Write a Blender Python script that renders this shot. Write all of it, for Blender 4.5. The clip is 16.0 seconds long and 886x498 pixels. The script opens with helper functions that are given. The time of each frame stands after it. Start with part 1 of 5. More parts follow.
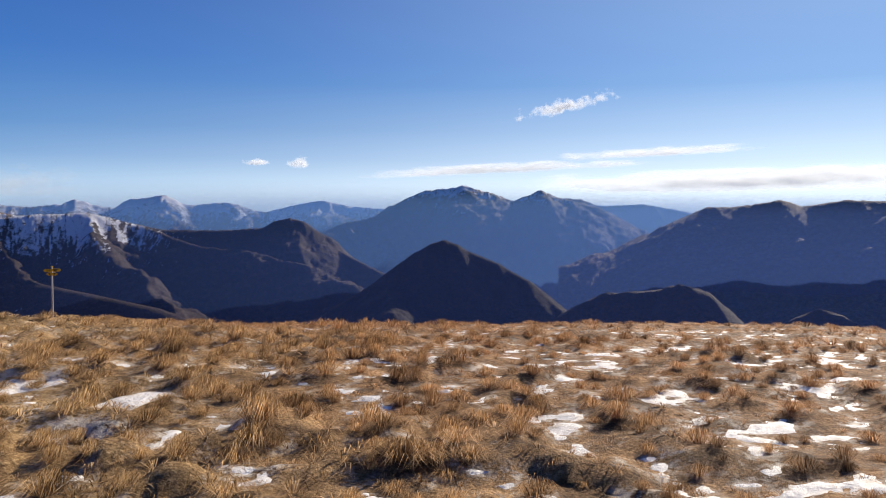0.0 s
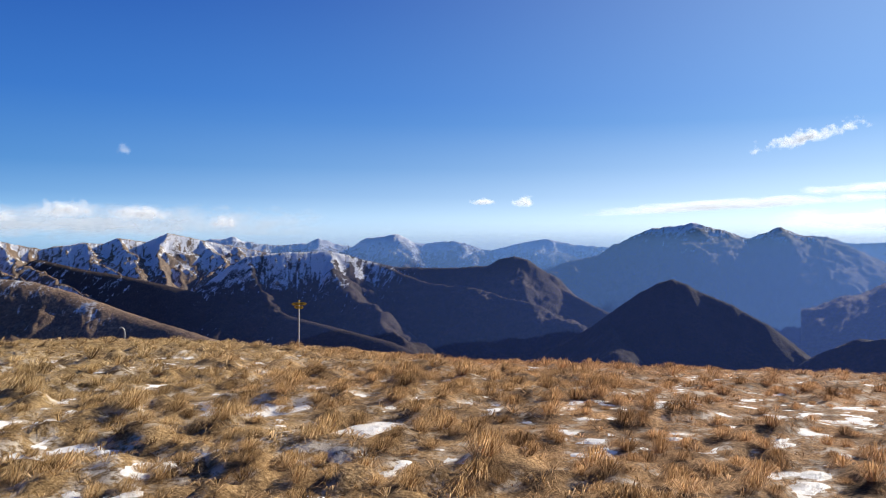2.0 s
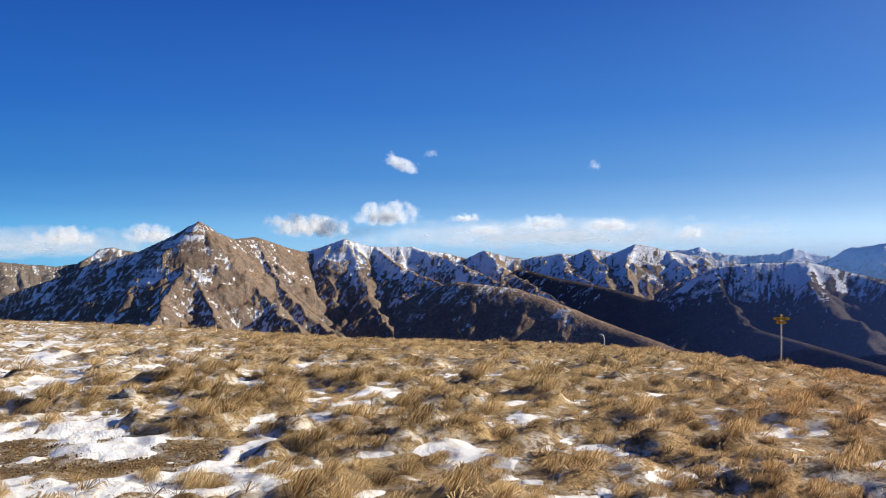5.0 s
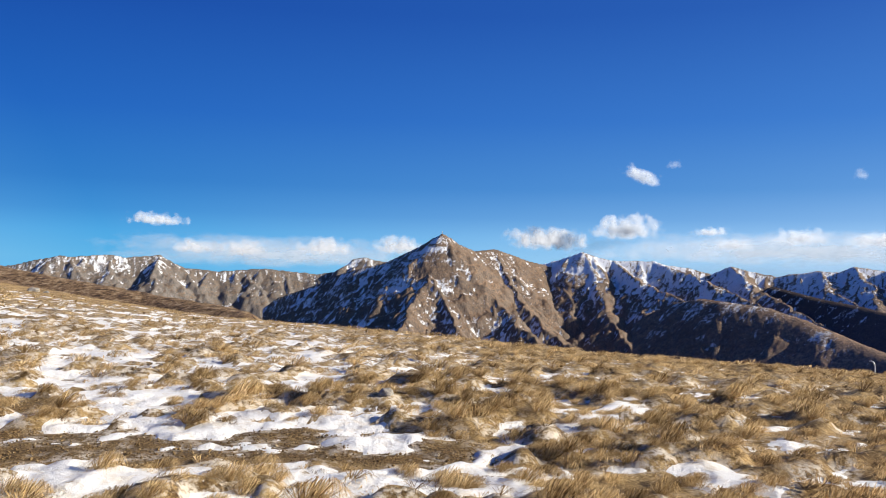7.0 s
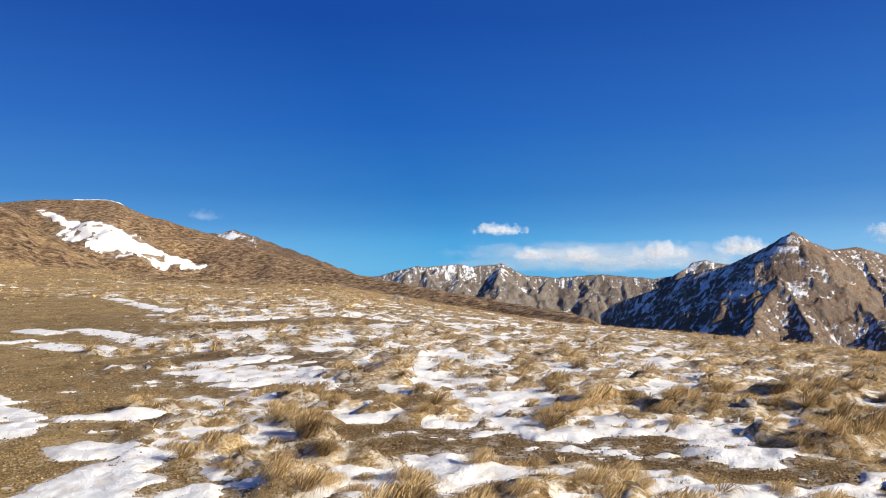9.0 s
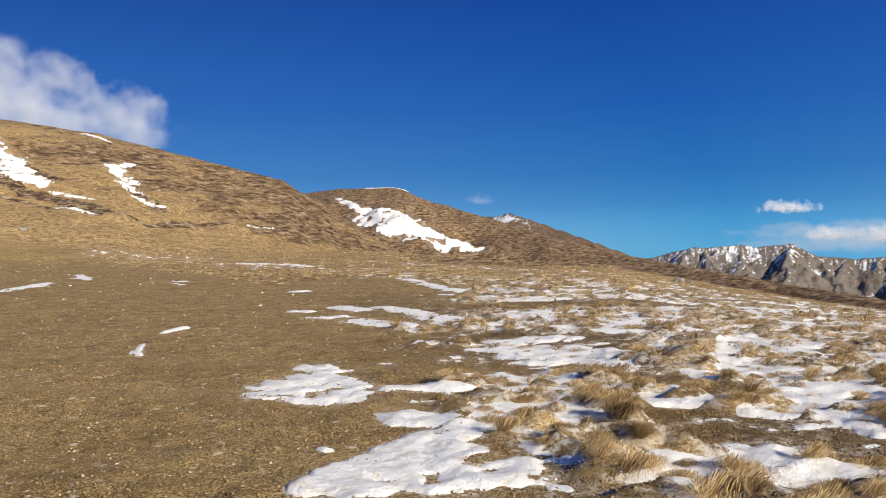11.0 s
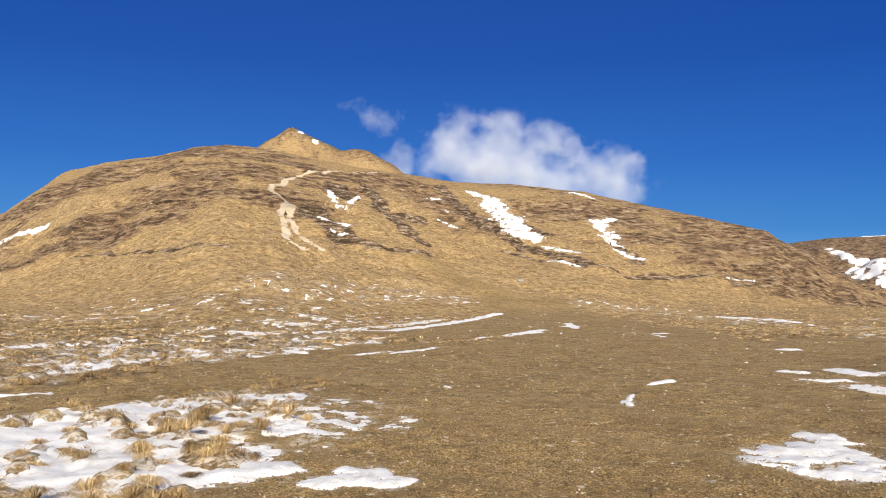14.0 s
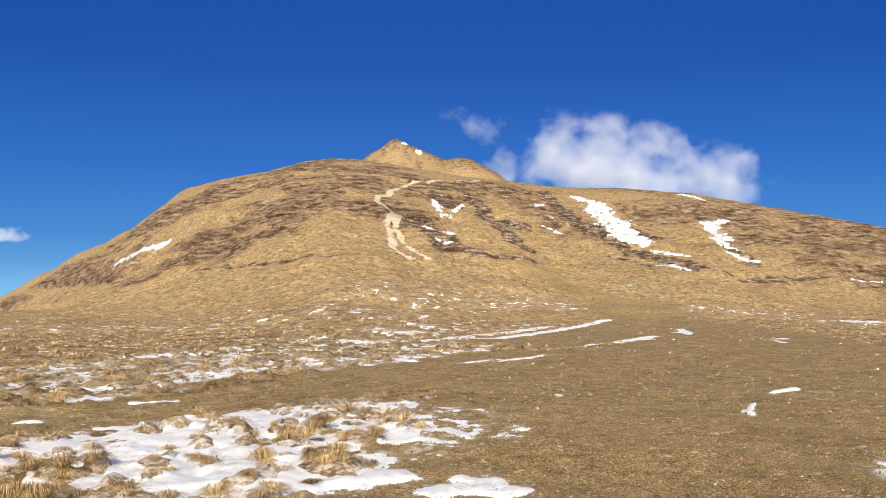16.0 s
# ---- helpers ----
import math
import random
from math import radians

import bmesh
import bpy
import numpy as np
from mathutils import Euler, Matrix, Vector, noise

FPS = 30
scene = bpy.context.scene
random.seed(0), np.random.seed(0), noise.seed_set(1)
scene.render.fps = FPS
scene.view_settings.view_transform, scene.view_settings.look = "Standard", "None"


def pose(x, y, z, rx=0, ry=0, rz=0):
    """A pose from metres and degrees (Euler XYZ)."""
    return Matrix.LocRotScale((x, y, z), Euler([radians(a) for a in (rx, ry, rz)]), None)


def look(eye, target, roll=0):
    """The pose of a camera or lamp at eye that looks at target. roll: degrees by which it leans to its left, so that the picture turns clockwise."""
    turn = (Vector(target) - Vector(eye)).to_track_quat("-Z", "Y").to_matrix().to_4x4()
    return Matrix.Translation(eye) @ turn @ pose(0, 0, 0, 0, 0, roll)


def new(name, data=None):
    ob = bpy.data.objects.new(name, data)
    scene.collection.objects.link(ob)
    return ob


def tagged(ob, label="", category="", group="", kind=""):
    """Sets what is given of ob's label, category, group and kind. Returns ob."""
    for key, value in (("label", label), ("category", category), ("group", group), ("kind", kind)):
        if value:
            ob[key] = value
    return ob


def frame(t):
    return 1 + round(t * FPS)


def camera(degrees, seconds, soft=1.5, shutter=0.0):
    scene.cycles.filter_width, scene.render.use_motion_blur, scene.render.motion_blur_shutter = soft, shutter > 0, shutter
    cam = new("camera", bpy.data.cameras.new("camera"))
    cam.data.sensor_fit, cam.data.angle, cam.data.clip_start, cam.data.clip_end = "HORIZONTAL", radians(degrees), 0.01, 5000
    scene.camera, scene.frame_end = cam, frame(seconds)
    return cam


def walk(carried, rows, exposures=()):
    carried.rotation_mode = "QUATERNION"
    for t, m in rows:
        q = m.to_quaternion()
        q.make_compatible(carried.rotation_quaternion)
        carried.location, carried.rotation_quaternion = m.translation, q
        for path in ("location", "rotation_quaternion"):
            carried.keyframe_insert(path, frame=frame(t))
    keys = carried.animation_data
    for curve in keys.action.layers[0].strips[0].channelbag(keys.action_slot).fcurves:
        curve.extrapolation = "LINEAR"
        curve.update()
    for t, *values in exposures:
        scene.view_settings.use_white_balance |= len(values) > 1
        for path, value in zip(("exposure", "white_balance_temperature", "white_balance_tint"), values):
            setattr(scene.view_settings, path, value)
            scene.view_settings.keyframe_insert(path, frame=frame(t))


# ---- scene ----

# ---- camera ----
cam = camera(56.97, 16.0, soft=1.0)
WAY = [  # seconds, x, y, z, then the turn in degrees
    (0.0, -0.108, 0.598, 1.616, 86.936, -0.366, 0.602),
    (0.5, -0.108, 0.606, 1.624, 87.872, -0.834, 6.228),
    (1.0, -0.096, 0.599, 1.629, 88.709, -0.252, 9.188),
    (1.5, -0.104, 0.580, 1.630, 89.060, -0.084, 12.294),
    (2.0, -0.115, 0.552, 1.632, 89.533, -0.256, 16.199),
    (2.5, -0.153, 0.517, 1.638, 89.536, -0.501, 22.342),
    (3.0, -0.211, 0.475, 1.645, 89.773, -0.304, 25.565),
    (3.5, -0.279, 0.415, 1.654, 90.869, -0.095, 28.253),
    (4.0, -0.329, 0.362, 1.651, 91.536, -0.030, 33.064),
    (4.5, -0.374, 0.318, 1.655, 90.852, 0.514, 40.707),
    (5.0, -0.404, 0.309, 1.653, 90.191, -0.037, 48.054),
    (5.2, -0.405, 0.307, 1.649, 90.376, -0.582, 51.620),
    (7.3, -0.487, 0.181, 1.625, 90.720, -1.063, 66.186),
    (7.5, -0.495, 0.158, 1.625, 90.550, -1.177, 67.798),
    (8.0, -0.496, 0.127, 1.626, 90.973, -0.754, 75.414),
    (8.5, -0.488, 0.109, 1.630, 91.127, 0.032, 81.784),
    (8.7, -0.482, 0.093, 1.632, 91.153, 0.165, 84.447),
    (10.8, -0.455, -0.233, 1.629, 90.591, 1.366, 104.032),
    (11.0, -0.446, -0.268, 1.625, 90.165, 0.817, 106.864),
    (11.5, -0.438, -0.315, 1.639, 90.263, 0.372, 114.490),
    (12.0, -0.417, -0.362, 1.652, 91.103, -0.054, 121.170),
    (12.5, -0.390, -0.390, 1.665, 92.344, -0.050, 126.912),
    (13.0, -0.343, -0.408, 1.665, 92.783, -0.361, 132.717),
    (13.5, -0.318, -0.403, 1.674, 93.339, -0.587, 136.394),
    (14.0, -0.295, -0.406, 1.667, 93.891, -0.505, 139.368),
    (14.5, -0.275, -0.424, 1.675, 94.190, -0.274, 141.822),
    (15.0, -0.273, -0.430, 1.672, 94.449, 0.077, 143.509),
    (15.5, -0.264, -0.441, 1.675, 94.322, 0.105, 145.023),
    (16.0, -0.257, -0.453, 1.677, 94.387, 0.207, 146.757),
]

walk(cam, [(w[0], pose(*w[1:])) for w in WAY],
     [(0.0, 0.56, 6800, 14), (1.5, 0.70, 6700, 12), (3.0, 0.80, 6500, 9), (5.0, 0.76, 6500, 10), (8.0, 0.76, 6500, 10), (11.2, 0.46, 6500, 10), (12.6, 0.60, 6500, 10), (14.5, 0.72, 6500, 10), (16.0, 0.74, 6500, 10)])

# ---- sky and sun ----
SUN_AZ, SUN_EL = 33.0, 23.0      # degrees; azimuth clockwise from +y
world = bpy.data.worlds.new("sky")
scene.world = world
world.use_nodes = True
wn, wl = world.node_tree.nodes, world.node_tree.links
sky = wn.new("ShaderNodeTexSky")
sky.sky_type, sky.sun_disc = "NISHITA", False
sky.sun_elevation, sky.sun_rotation = radians(SUN_EL), radians(SUN_AZ)
sky.altitude, sky.air_density, sky.dust_density, sky.ozone_density = 2200, 1.0, 0.15, 5.0
def wmath(op, a, b=0.0, clamp=False):
    k = wn.new("ShaderNodeMath")
    k.operation, k.use_clamp = op, clamp
    for i, v in enumerate((a, b)):
        if isinstance(v, (int, float)):
            k.inputs[i].default_value = v
        else:
            wl.new(v, k.inputs[i])
    return k.outputs[0]


def wmix(mode, fac, a, b):
    k = wn.new("ShaderNodeMix")
    k.data_type, k.blend_type = "RGBA", mode
    for i, v in ((0, fac), (6, a), (7, b)):
        if isinstance(v, tuple):
            k.inputs[i].default_value = (*v, 1)
        elif isinstance(v, (int, float)):
            k.inputs[i].default_value = v
        else:
            wl.new(v, k.inputs[i])
    return k.outputs[2]


# high, dry winter air: deep blue overhead and away from the sun, pale at the horizon, bright round the sun
way = wn.new("ShaderNodeTexCoord").outputs["Generated"]
sep = wn.new("ShaderNodeSeparateXYZ")
wl.new(way, sep.inputs[0])
depth = wn.new("ShaderNodeValToRGB")
steps = [(0.0, (0.52, 0.74, 0.98)), (0.03, (0.37, 0.62, 0.93)), (0.055, (0.21, 0.44, 0.80)), (0.09, (0.105, 0.315, 0.70)), (0.17, (0.045, 0.20, 0.62)), (0.29, (0.020, 0.112, 0.47)), (1.0, (0.003, 0.028, 0.16))]
while len(depth.color_ramp.elements) < len(steps):
    depth.color_ramp.elements.new(0.5)
for e, (p, c) in zip(depth.color_ramp.elements, steps):
    e.position, e.color = p, (*c, 1)
wl.new(sep.outputs[2], depth.inputs[0])
toward = wn.new("ShaderNodeVectorMath")
toward.operation = "DOT_PRODUCT"
toward.inputs[1].default_value = (math.sin(radians(SUN_AZ)) * math.cos(radians(SUN_EL)), math.cos(radians(SUN_AZ)) * math.cos(radians(SUN_EL)), math.sin(radians(SUN_EL)))
wl.new(way, toward.inputs[0])
near_sun = toward.outputs["Value"]
across = wmath("SUBTRACT", 1.0, wmath("MULTIPLY", wmath("ABSOLUTE", wmath("ADD", near_sun, 0.45)), 1.05), True)      # deepest at right angles to the sun
air = wmix("MULTIPLY", across, depth.outputs[0], (0.12, 0.57, 0.80))
glow = wmath("POWER", wmath("MAXIMUM", near_sun, 0.0), 5.0)
air = wmix("ADD", glow, air, (0.28, 0.39, 0.42))
low = wmath("SUBTRACT", 1.0, wmath("MULTIPLY", sep.outputs[2], 7.0, True), True)
air = wmix("ADD", wmath("MULTIPLY", wmath("POWER", wmath("MAXIMUM", near_sun, 0.0), 3.0), low), air, (0.72, 0.60, 0.38))
air = wmix("MIX", 0.08, air, wmix("MULTIPLY", 1.0, sky.outputs[0], (0.1, 0.1, 0.1)))
wl.new(air, wn["Background"].inputs[0])
wn["Background"].inputs[1].default_value = 0.62
sun_dir = Vector((math.sin(radians(SUN_AZ)) * math.cos(radians(SUN_EL)),
                  math.cos(radians(SUN_AZ)) * math.cos(radians(SUN_EL)), math.sin(radians(SUN_EL))))
sun = new("sun", bpy.data.lights.new("sun", "SUN"))
sun.data.energy, sun.data.angle, sun.data.color = 5.0, radians(0.5), (1.0, 0.92, 0.77)
sun.matrix_world = look((0, 0, 50), Vector((0, 0, 50)) - sun_dir)


# ---- terrain arithmetic ----
WAYS = np.random.RandomState(8).uniform(0, 2 * np.pi, 256)
WAYS = np.stack([np.cos(WAYS), np.sin(WAYS)], 1) * 1.55


def corner(ix, iy, u, v, seed):
    h = (ix * 374761393 + iy * 668265263 + seed * 974711) & 0xFFFFFFFF
    h = ((h ^ (h >> 13)) * 1274126177) & 0xFFFFFFFF
    g = WAYS[(h ^ (h >> 16)) & 255]
    return g[..., 0] * u + g[..., 1] * v


def vnoise(x, y, seed=0):
    """Smooth noise, about -1 to 1."""
    fx, fy = np.floor(x), np.floor(y)
    ix, iy = fx.astype(np.int64), fy.astype(np.int64)
    u, v = x - fx, y - fy
    a, b = corner(ix, iy, u, v, seed), corner(ix + 1, iy, u - 1, v, seed)
    c, d = corner(ix, iy + 1, u, v - 1, seed), corner(ix + 1, iy + 1, u - 1, v - 1, seed)
    u, v = u * u * u * (u * (u * 6 - 15) + 10), v * v * v * (v * (v * 6 - 15) + 10)
    return (a + (b - a) * u) * (1 - v) + (c + (d - c) * u) * v


def fbm(x, y, seed=0, octaves=4, gain=0.5):
    total, amp, norm = 0.0, 1.0, 0.0
    for k in range(octaves):
        total = total + amp * vnoise(x, y, seed + k)
        norm += amp
        amp *= gain
        x, y = 1.62 * x - 1.18 * y + 7.3, 1.18 * x + 1.62 * y - 3.1
    return total / norm


def smooth(a, b, x):
    t = np.clip((x - a) / (b - a), 0, 1)
    return t * t * (3 - 2 * t)


def polar(az, d):
    a = np.radians(az)
    return d * np.sin(a), d * np.cos(a)


EYE = 1.65


def crest_xyz(nodes):
    """Crest nodes of azimuth, elevation seen from the meadow, and distance, as points."""
    n = np.array(nodes, float)
    x, y = polar(n[:, 0], n[:, 2])
    return np.stack([x, y, EYE + n[:, 2] * np.tan(np.radians(n[:, 1]))], 1)


def ridge_h(x, y, line, slope, rough, scale, seed, cap=0.0, steep=0.0):
    """Height under a crest line that falls off on both sides, with gullies."""
    nx, ny = x, y
    if steep:      # falls off more steeply along the arc than towards the meadow
        def warp(px, py):
            return steep * 175 * np.arctan2(-px, -py), np.hypot(px, py)
        x, y = warp(x, y)
        line = np.stack([*warp(line[:, 0], line[:, 1]), line[:, 2]], 1)
    best = np.full(x.shape, -1e5)
    under = np.full(x.shape, 1e5)
    along, base = np.zeros(x.shape), 0.0
    for p, q in zip(line, line[1:]):
        ex, ey = q[0] - p[0], q[1] - p[1]
        L2 = ex * ex + ey * ey + 1e-9
        free = ((x - p[0]) * ex + (y - p[1]) * ey) / L2
        t = np.clip(free, 0, 1)
        d = np.hypot(x - p[0] - t * ex, y - p[1] - t * ey)
        if cap:
            d = np.sqrt(d * d + cap * cap) - cap
        h = p[2] + t * (q[2] - p[2]) - slope * d
        better = h > best
        best = np.where(better, h, best)
        under = np.where(better, d, under)
        along = np.where(better, base + np.clip(free, -0.5, 1.5) * np.sqrt(L2), along)
        base += np.sqrt(L2)
    n = 1 - 2 * np.abs(fbm(nx / scale, ny / scale, seed, 5, 0.55))
    amp = rough * np.minimum(under, scale * 1.5)
    return best + amp * (n - 0.62), under, n, along


# rim of the meadow: azimuth, elevation seen from the camera, distance
RIM = [(-200, -1.00, 90), (-176, 0.20, 110), (-150, 0.50, 118), (-132, 0.40, 118), (-118, 0.15, 118), (-111, 0.00, 115),
       (-103, -0.77, 110), (-95, -1.15, 100), (-87, -2.80, 75), (-80, -3.90, 60), (-72, -4.60, 48), (-63, -5.32, 42),
       (-57, -5.90, 40), (-51, -6.27, 38), (-39, -6.60, 38), (-32, -6.96, 36), (-25.5, -7.7, 34), (-12.5, -8.75, 28),
       (-4, -8.87, 28), (12, -8.28, 30), (28, -7.58, 32), (60, -6.30, 36), (110, -3.30, 60), (160, -1.30, 90)]
HILL = [(-181, -2.0, 290), (-177, -0.4, 268), (-175.2, 0.35, 258), (-174.0, 0.95, 250), (-173.1, 1.85, 244), (-172.1, 2.7, 240), (-169.8, 4.15, 227), (-167.5, 5.4, 216), (-165.4, 6.65, 206), (-163.6, 8.3, 199), (-161.7, 8.95, 195), (-158.7, 9.5, 191),
        (-156.4, 10.2, 190), (-154.4, 10.5, 189), (-152.1, 10.35, 187), (-149, 9.9, 186), (-145, 9.3, 185), (-142.1, 8.95, 186), (-139, 8.5, 188), (-134.3, 8.27, 186), (-129.8, 7.78, 183), (-125.9, 6.88, 178), (-121.9, 5.98, 172),
        (-118.2, 5.0, 167), (-116, 3.8, 160), (-113.5, 2.1, 150), (-110.6, 0.3, 140)]
SUMMIT = [(-157, 8.4, 425), (-154.2, 9.5, 425), (-152.5, 10.35, 425), (-151.3, 11.3, 425), (-150.1, 12.05, 425), (-148.5, 11.4, 425), (-146.6, 10.6, 425), (-145.7, 10.75, 425),
          (-144.9, 10.7, 425), (-143.4, 9.9, 425), (-142.1, 8.9, 425), (-139.5, 7.0, 425)]
SECOND = [(-118, 3.6, 440), (-116.2, 4.15, 420), (-113.9, 4.42, 400), (-110.4, 4.47, 390), (-107.3, 3.35, 370), (-103.3, 2.15, 340),
          (-99.3, 0.85, 300), (-95.2, -0.3, 265), (-90, -1.35, 225), (-84, -2.5, 190), (-78, -3.6, 150)]


def ground_h(x, y):
    """The ground's height without the small hummocks."""
    d = np.hypot(x, y) + 1e-6
    az = np.degrees(np.arctan2(x, y))
    rim = np.array(RIM, float)
    az = np.where(az > 160, az - 360, az)
    el, dc = np.interp(az, rim[:, 0], rim[:, 1]), np.interp(az, rim[:, 0], rim[:, 2])
    zc = EYE + dc * np.tan(np.radians(el))
    u = np.clip((d - 9) / (dc - 9), 0, 1)
    p = np.where(zc < 0, 1.3, 1.9)
    z = zc * u ** p
    over = np.maximum(d - dc, 0)
    s0 = np.minimum(p * zc / (dc - 9), 0.0)
    s1 = np.where(az < -100, -0.22, -0.52)
    k = 0.004
    turn = (s0 - s1) / (2 * k)
    fall = np.where(over < turn, s0 * over - k * over ** 2, s0 * turn - k * turn ** 2 + s1 * (over - turn))
    z = z + fall
    for line, slope, rough, scale, seed, cap in ((HILL, 0.31, 0.05, 22, 5, 9.0), (SUMMIT, 0.85, 0.07, 24, 9, 2.0), (SECOND, 0.27, 0.10, 50, 14, 12.0)):
        h, under, _, _ = ridge_h(x, y, crest_xyz(line), slope, rough, scale, seed, cap, {5: 3.6, 14: 4.8}.get(seed, 0))
        w = np.interp(az, (-128, -114), (9.0, 3.0)) if seed == 5 else 3.0
        m = np.clip(0.5 + (h - z) / (2 * w), 0, 1)
        z = z + (h - z) * m + w * m * (1 - m) * np.where(d < 250, 1.0, 0.3)
    z = np.maximum(z, -620 + 12 * fbm(x / 300, y / 300, 77, 3))
    return z


def glare_side(x, y):
    """1 on the meadow's sunward side: short grass, reddened in colour for sun glare."""
    return smooth(-4.5, 6.0, x + 0.45 * y + 2.5 * fbm(x / 3.5, y / 3.5, 231, 4)) * smooth(-12, 5, y)


def grit_shade(x, y):
    """1 where stone shade is put into gravel colour, on the track's meadow side."""
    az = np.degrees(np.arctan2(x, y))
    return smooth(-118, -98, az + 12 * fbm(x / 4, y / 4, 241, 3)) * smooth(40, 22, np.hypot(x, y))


def hummocks(x, y, mounds=0.16):
    d = np.hypot(x, y)
    h = 0.03 * fbm(x / 0.8, y / 0.8, 31, 3) + 0.07 * fbm(x / 3.5, y / 3.5, 35, 3) + mounds * smooth(-0.1, 0.6, tuft_noise(x, y)) * smooth(60, 30, d) * (1 - 0.55 * glare_side(x, y))
    h = h + smooth(30, 90, d) * 0.35 * fbm(x / 7, y / 7, 39, 4)
    return h * smooth(1.0, 3.0, d) * (1 - 0.75 * gravel_m(x, y)) * smooth(4000, 600, d)


def tuft_noise(x, y):
    """High where the grass grows in mounds."""
    return fbm(x / 0.55, y / 0.55, 201, 2) + 0.5 * fbm(x / 1.7, y / 1.7, 207, 2)


def stroke(x, y, a1, d1, a2, d2, w):
    """Distance from a stroke on the ground over its half width: 0 on its line, 1 at its edge."""
    px, py = polar(a1, d1)
    qx, qy = polar(a2, d2)
    ex, ey = qx - px, qy - py
    t = np.clip(((x - px) * ex + (y - py) * ey) / (ex * ex + ey * ey + 1e-9), 0, 1)
    return np.hypot(x - px - t * ex, y - py - t * ey) / w


# bare gravel of the track: azimuth, distance twice, half width
GRAVEL = [(-128, 4, -128, 12, 3.0), (-130, 10, -124, 22, 4.0), (-124, 20, -128, 50, 5.5), (-128, 50, -134, 80, 4.5), (-136, 6, -136, 14, 2.6),
          (-138, 14, -134, 30, 3.0), (-116, 14, -118, 24, 2.2), (-150, 20, -172, 14.6, 1.7), (-140, 30, -150, 21, 3.0), (-134, 60, -140, 40, 4.0),
          (-134, 80, -141, 100, 2.0), (-116, 22, -112, 40, 4.0), (-104, 24, -94, 27, 1.6), (-77, 7.9, -66, 7.4, 0.5), (-88, 8.0, -73, 8.0, 0.7), (-92, 8.6, -84, 8.2, 0.5),
          (-106, 16, -98, 15.0, 1.2), (-172, 14.6, -185, 14, 1.7), (-97, 12, -90, 10.3, 0.5), (-104, 12.5, -112, 14, 1.2)]


def gravel_m(x, y):
    d = np.hypot(x, y)
    shape, x, y, d = x.shape, x.ravel(), y.ravel(), d.ravel()
    m = np.full(x.shape, 9.0)
    for s in GRAVEL:
        near = np.where((d > min(s[1], s[3]) * 0.9 - 2 * s[4]) & (d < max(s[1], s[3]) + 2 * s[4]))[0]
        m[near] = np.minimum(m[near], stroke(x[near], y[near], *s))
    m = m + 0.28 * fbm(x / 0.8, y / 0.8, 51, 3) + 0.25 * fbm(x / 3.1, y / 3.1, 55, 3)
    return smooth(1.15, 0.8, m).reshape(shape)


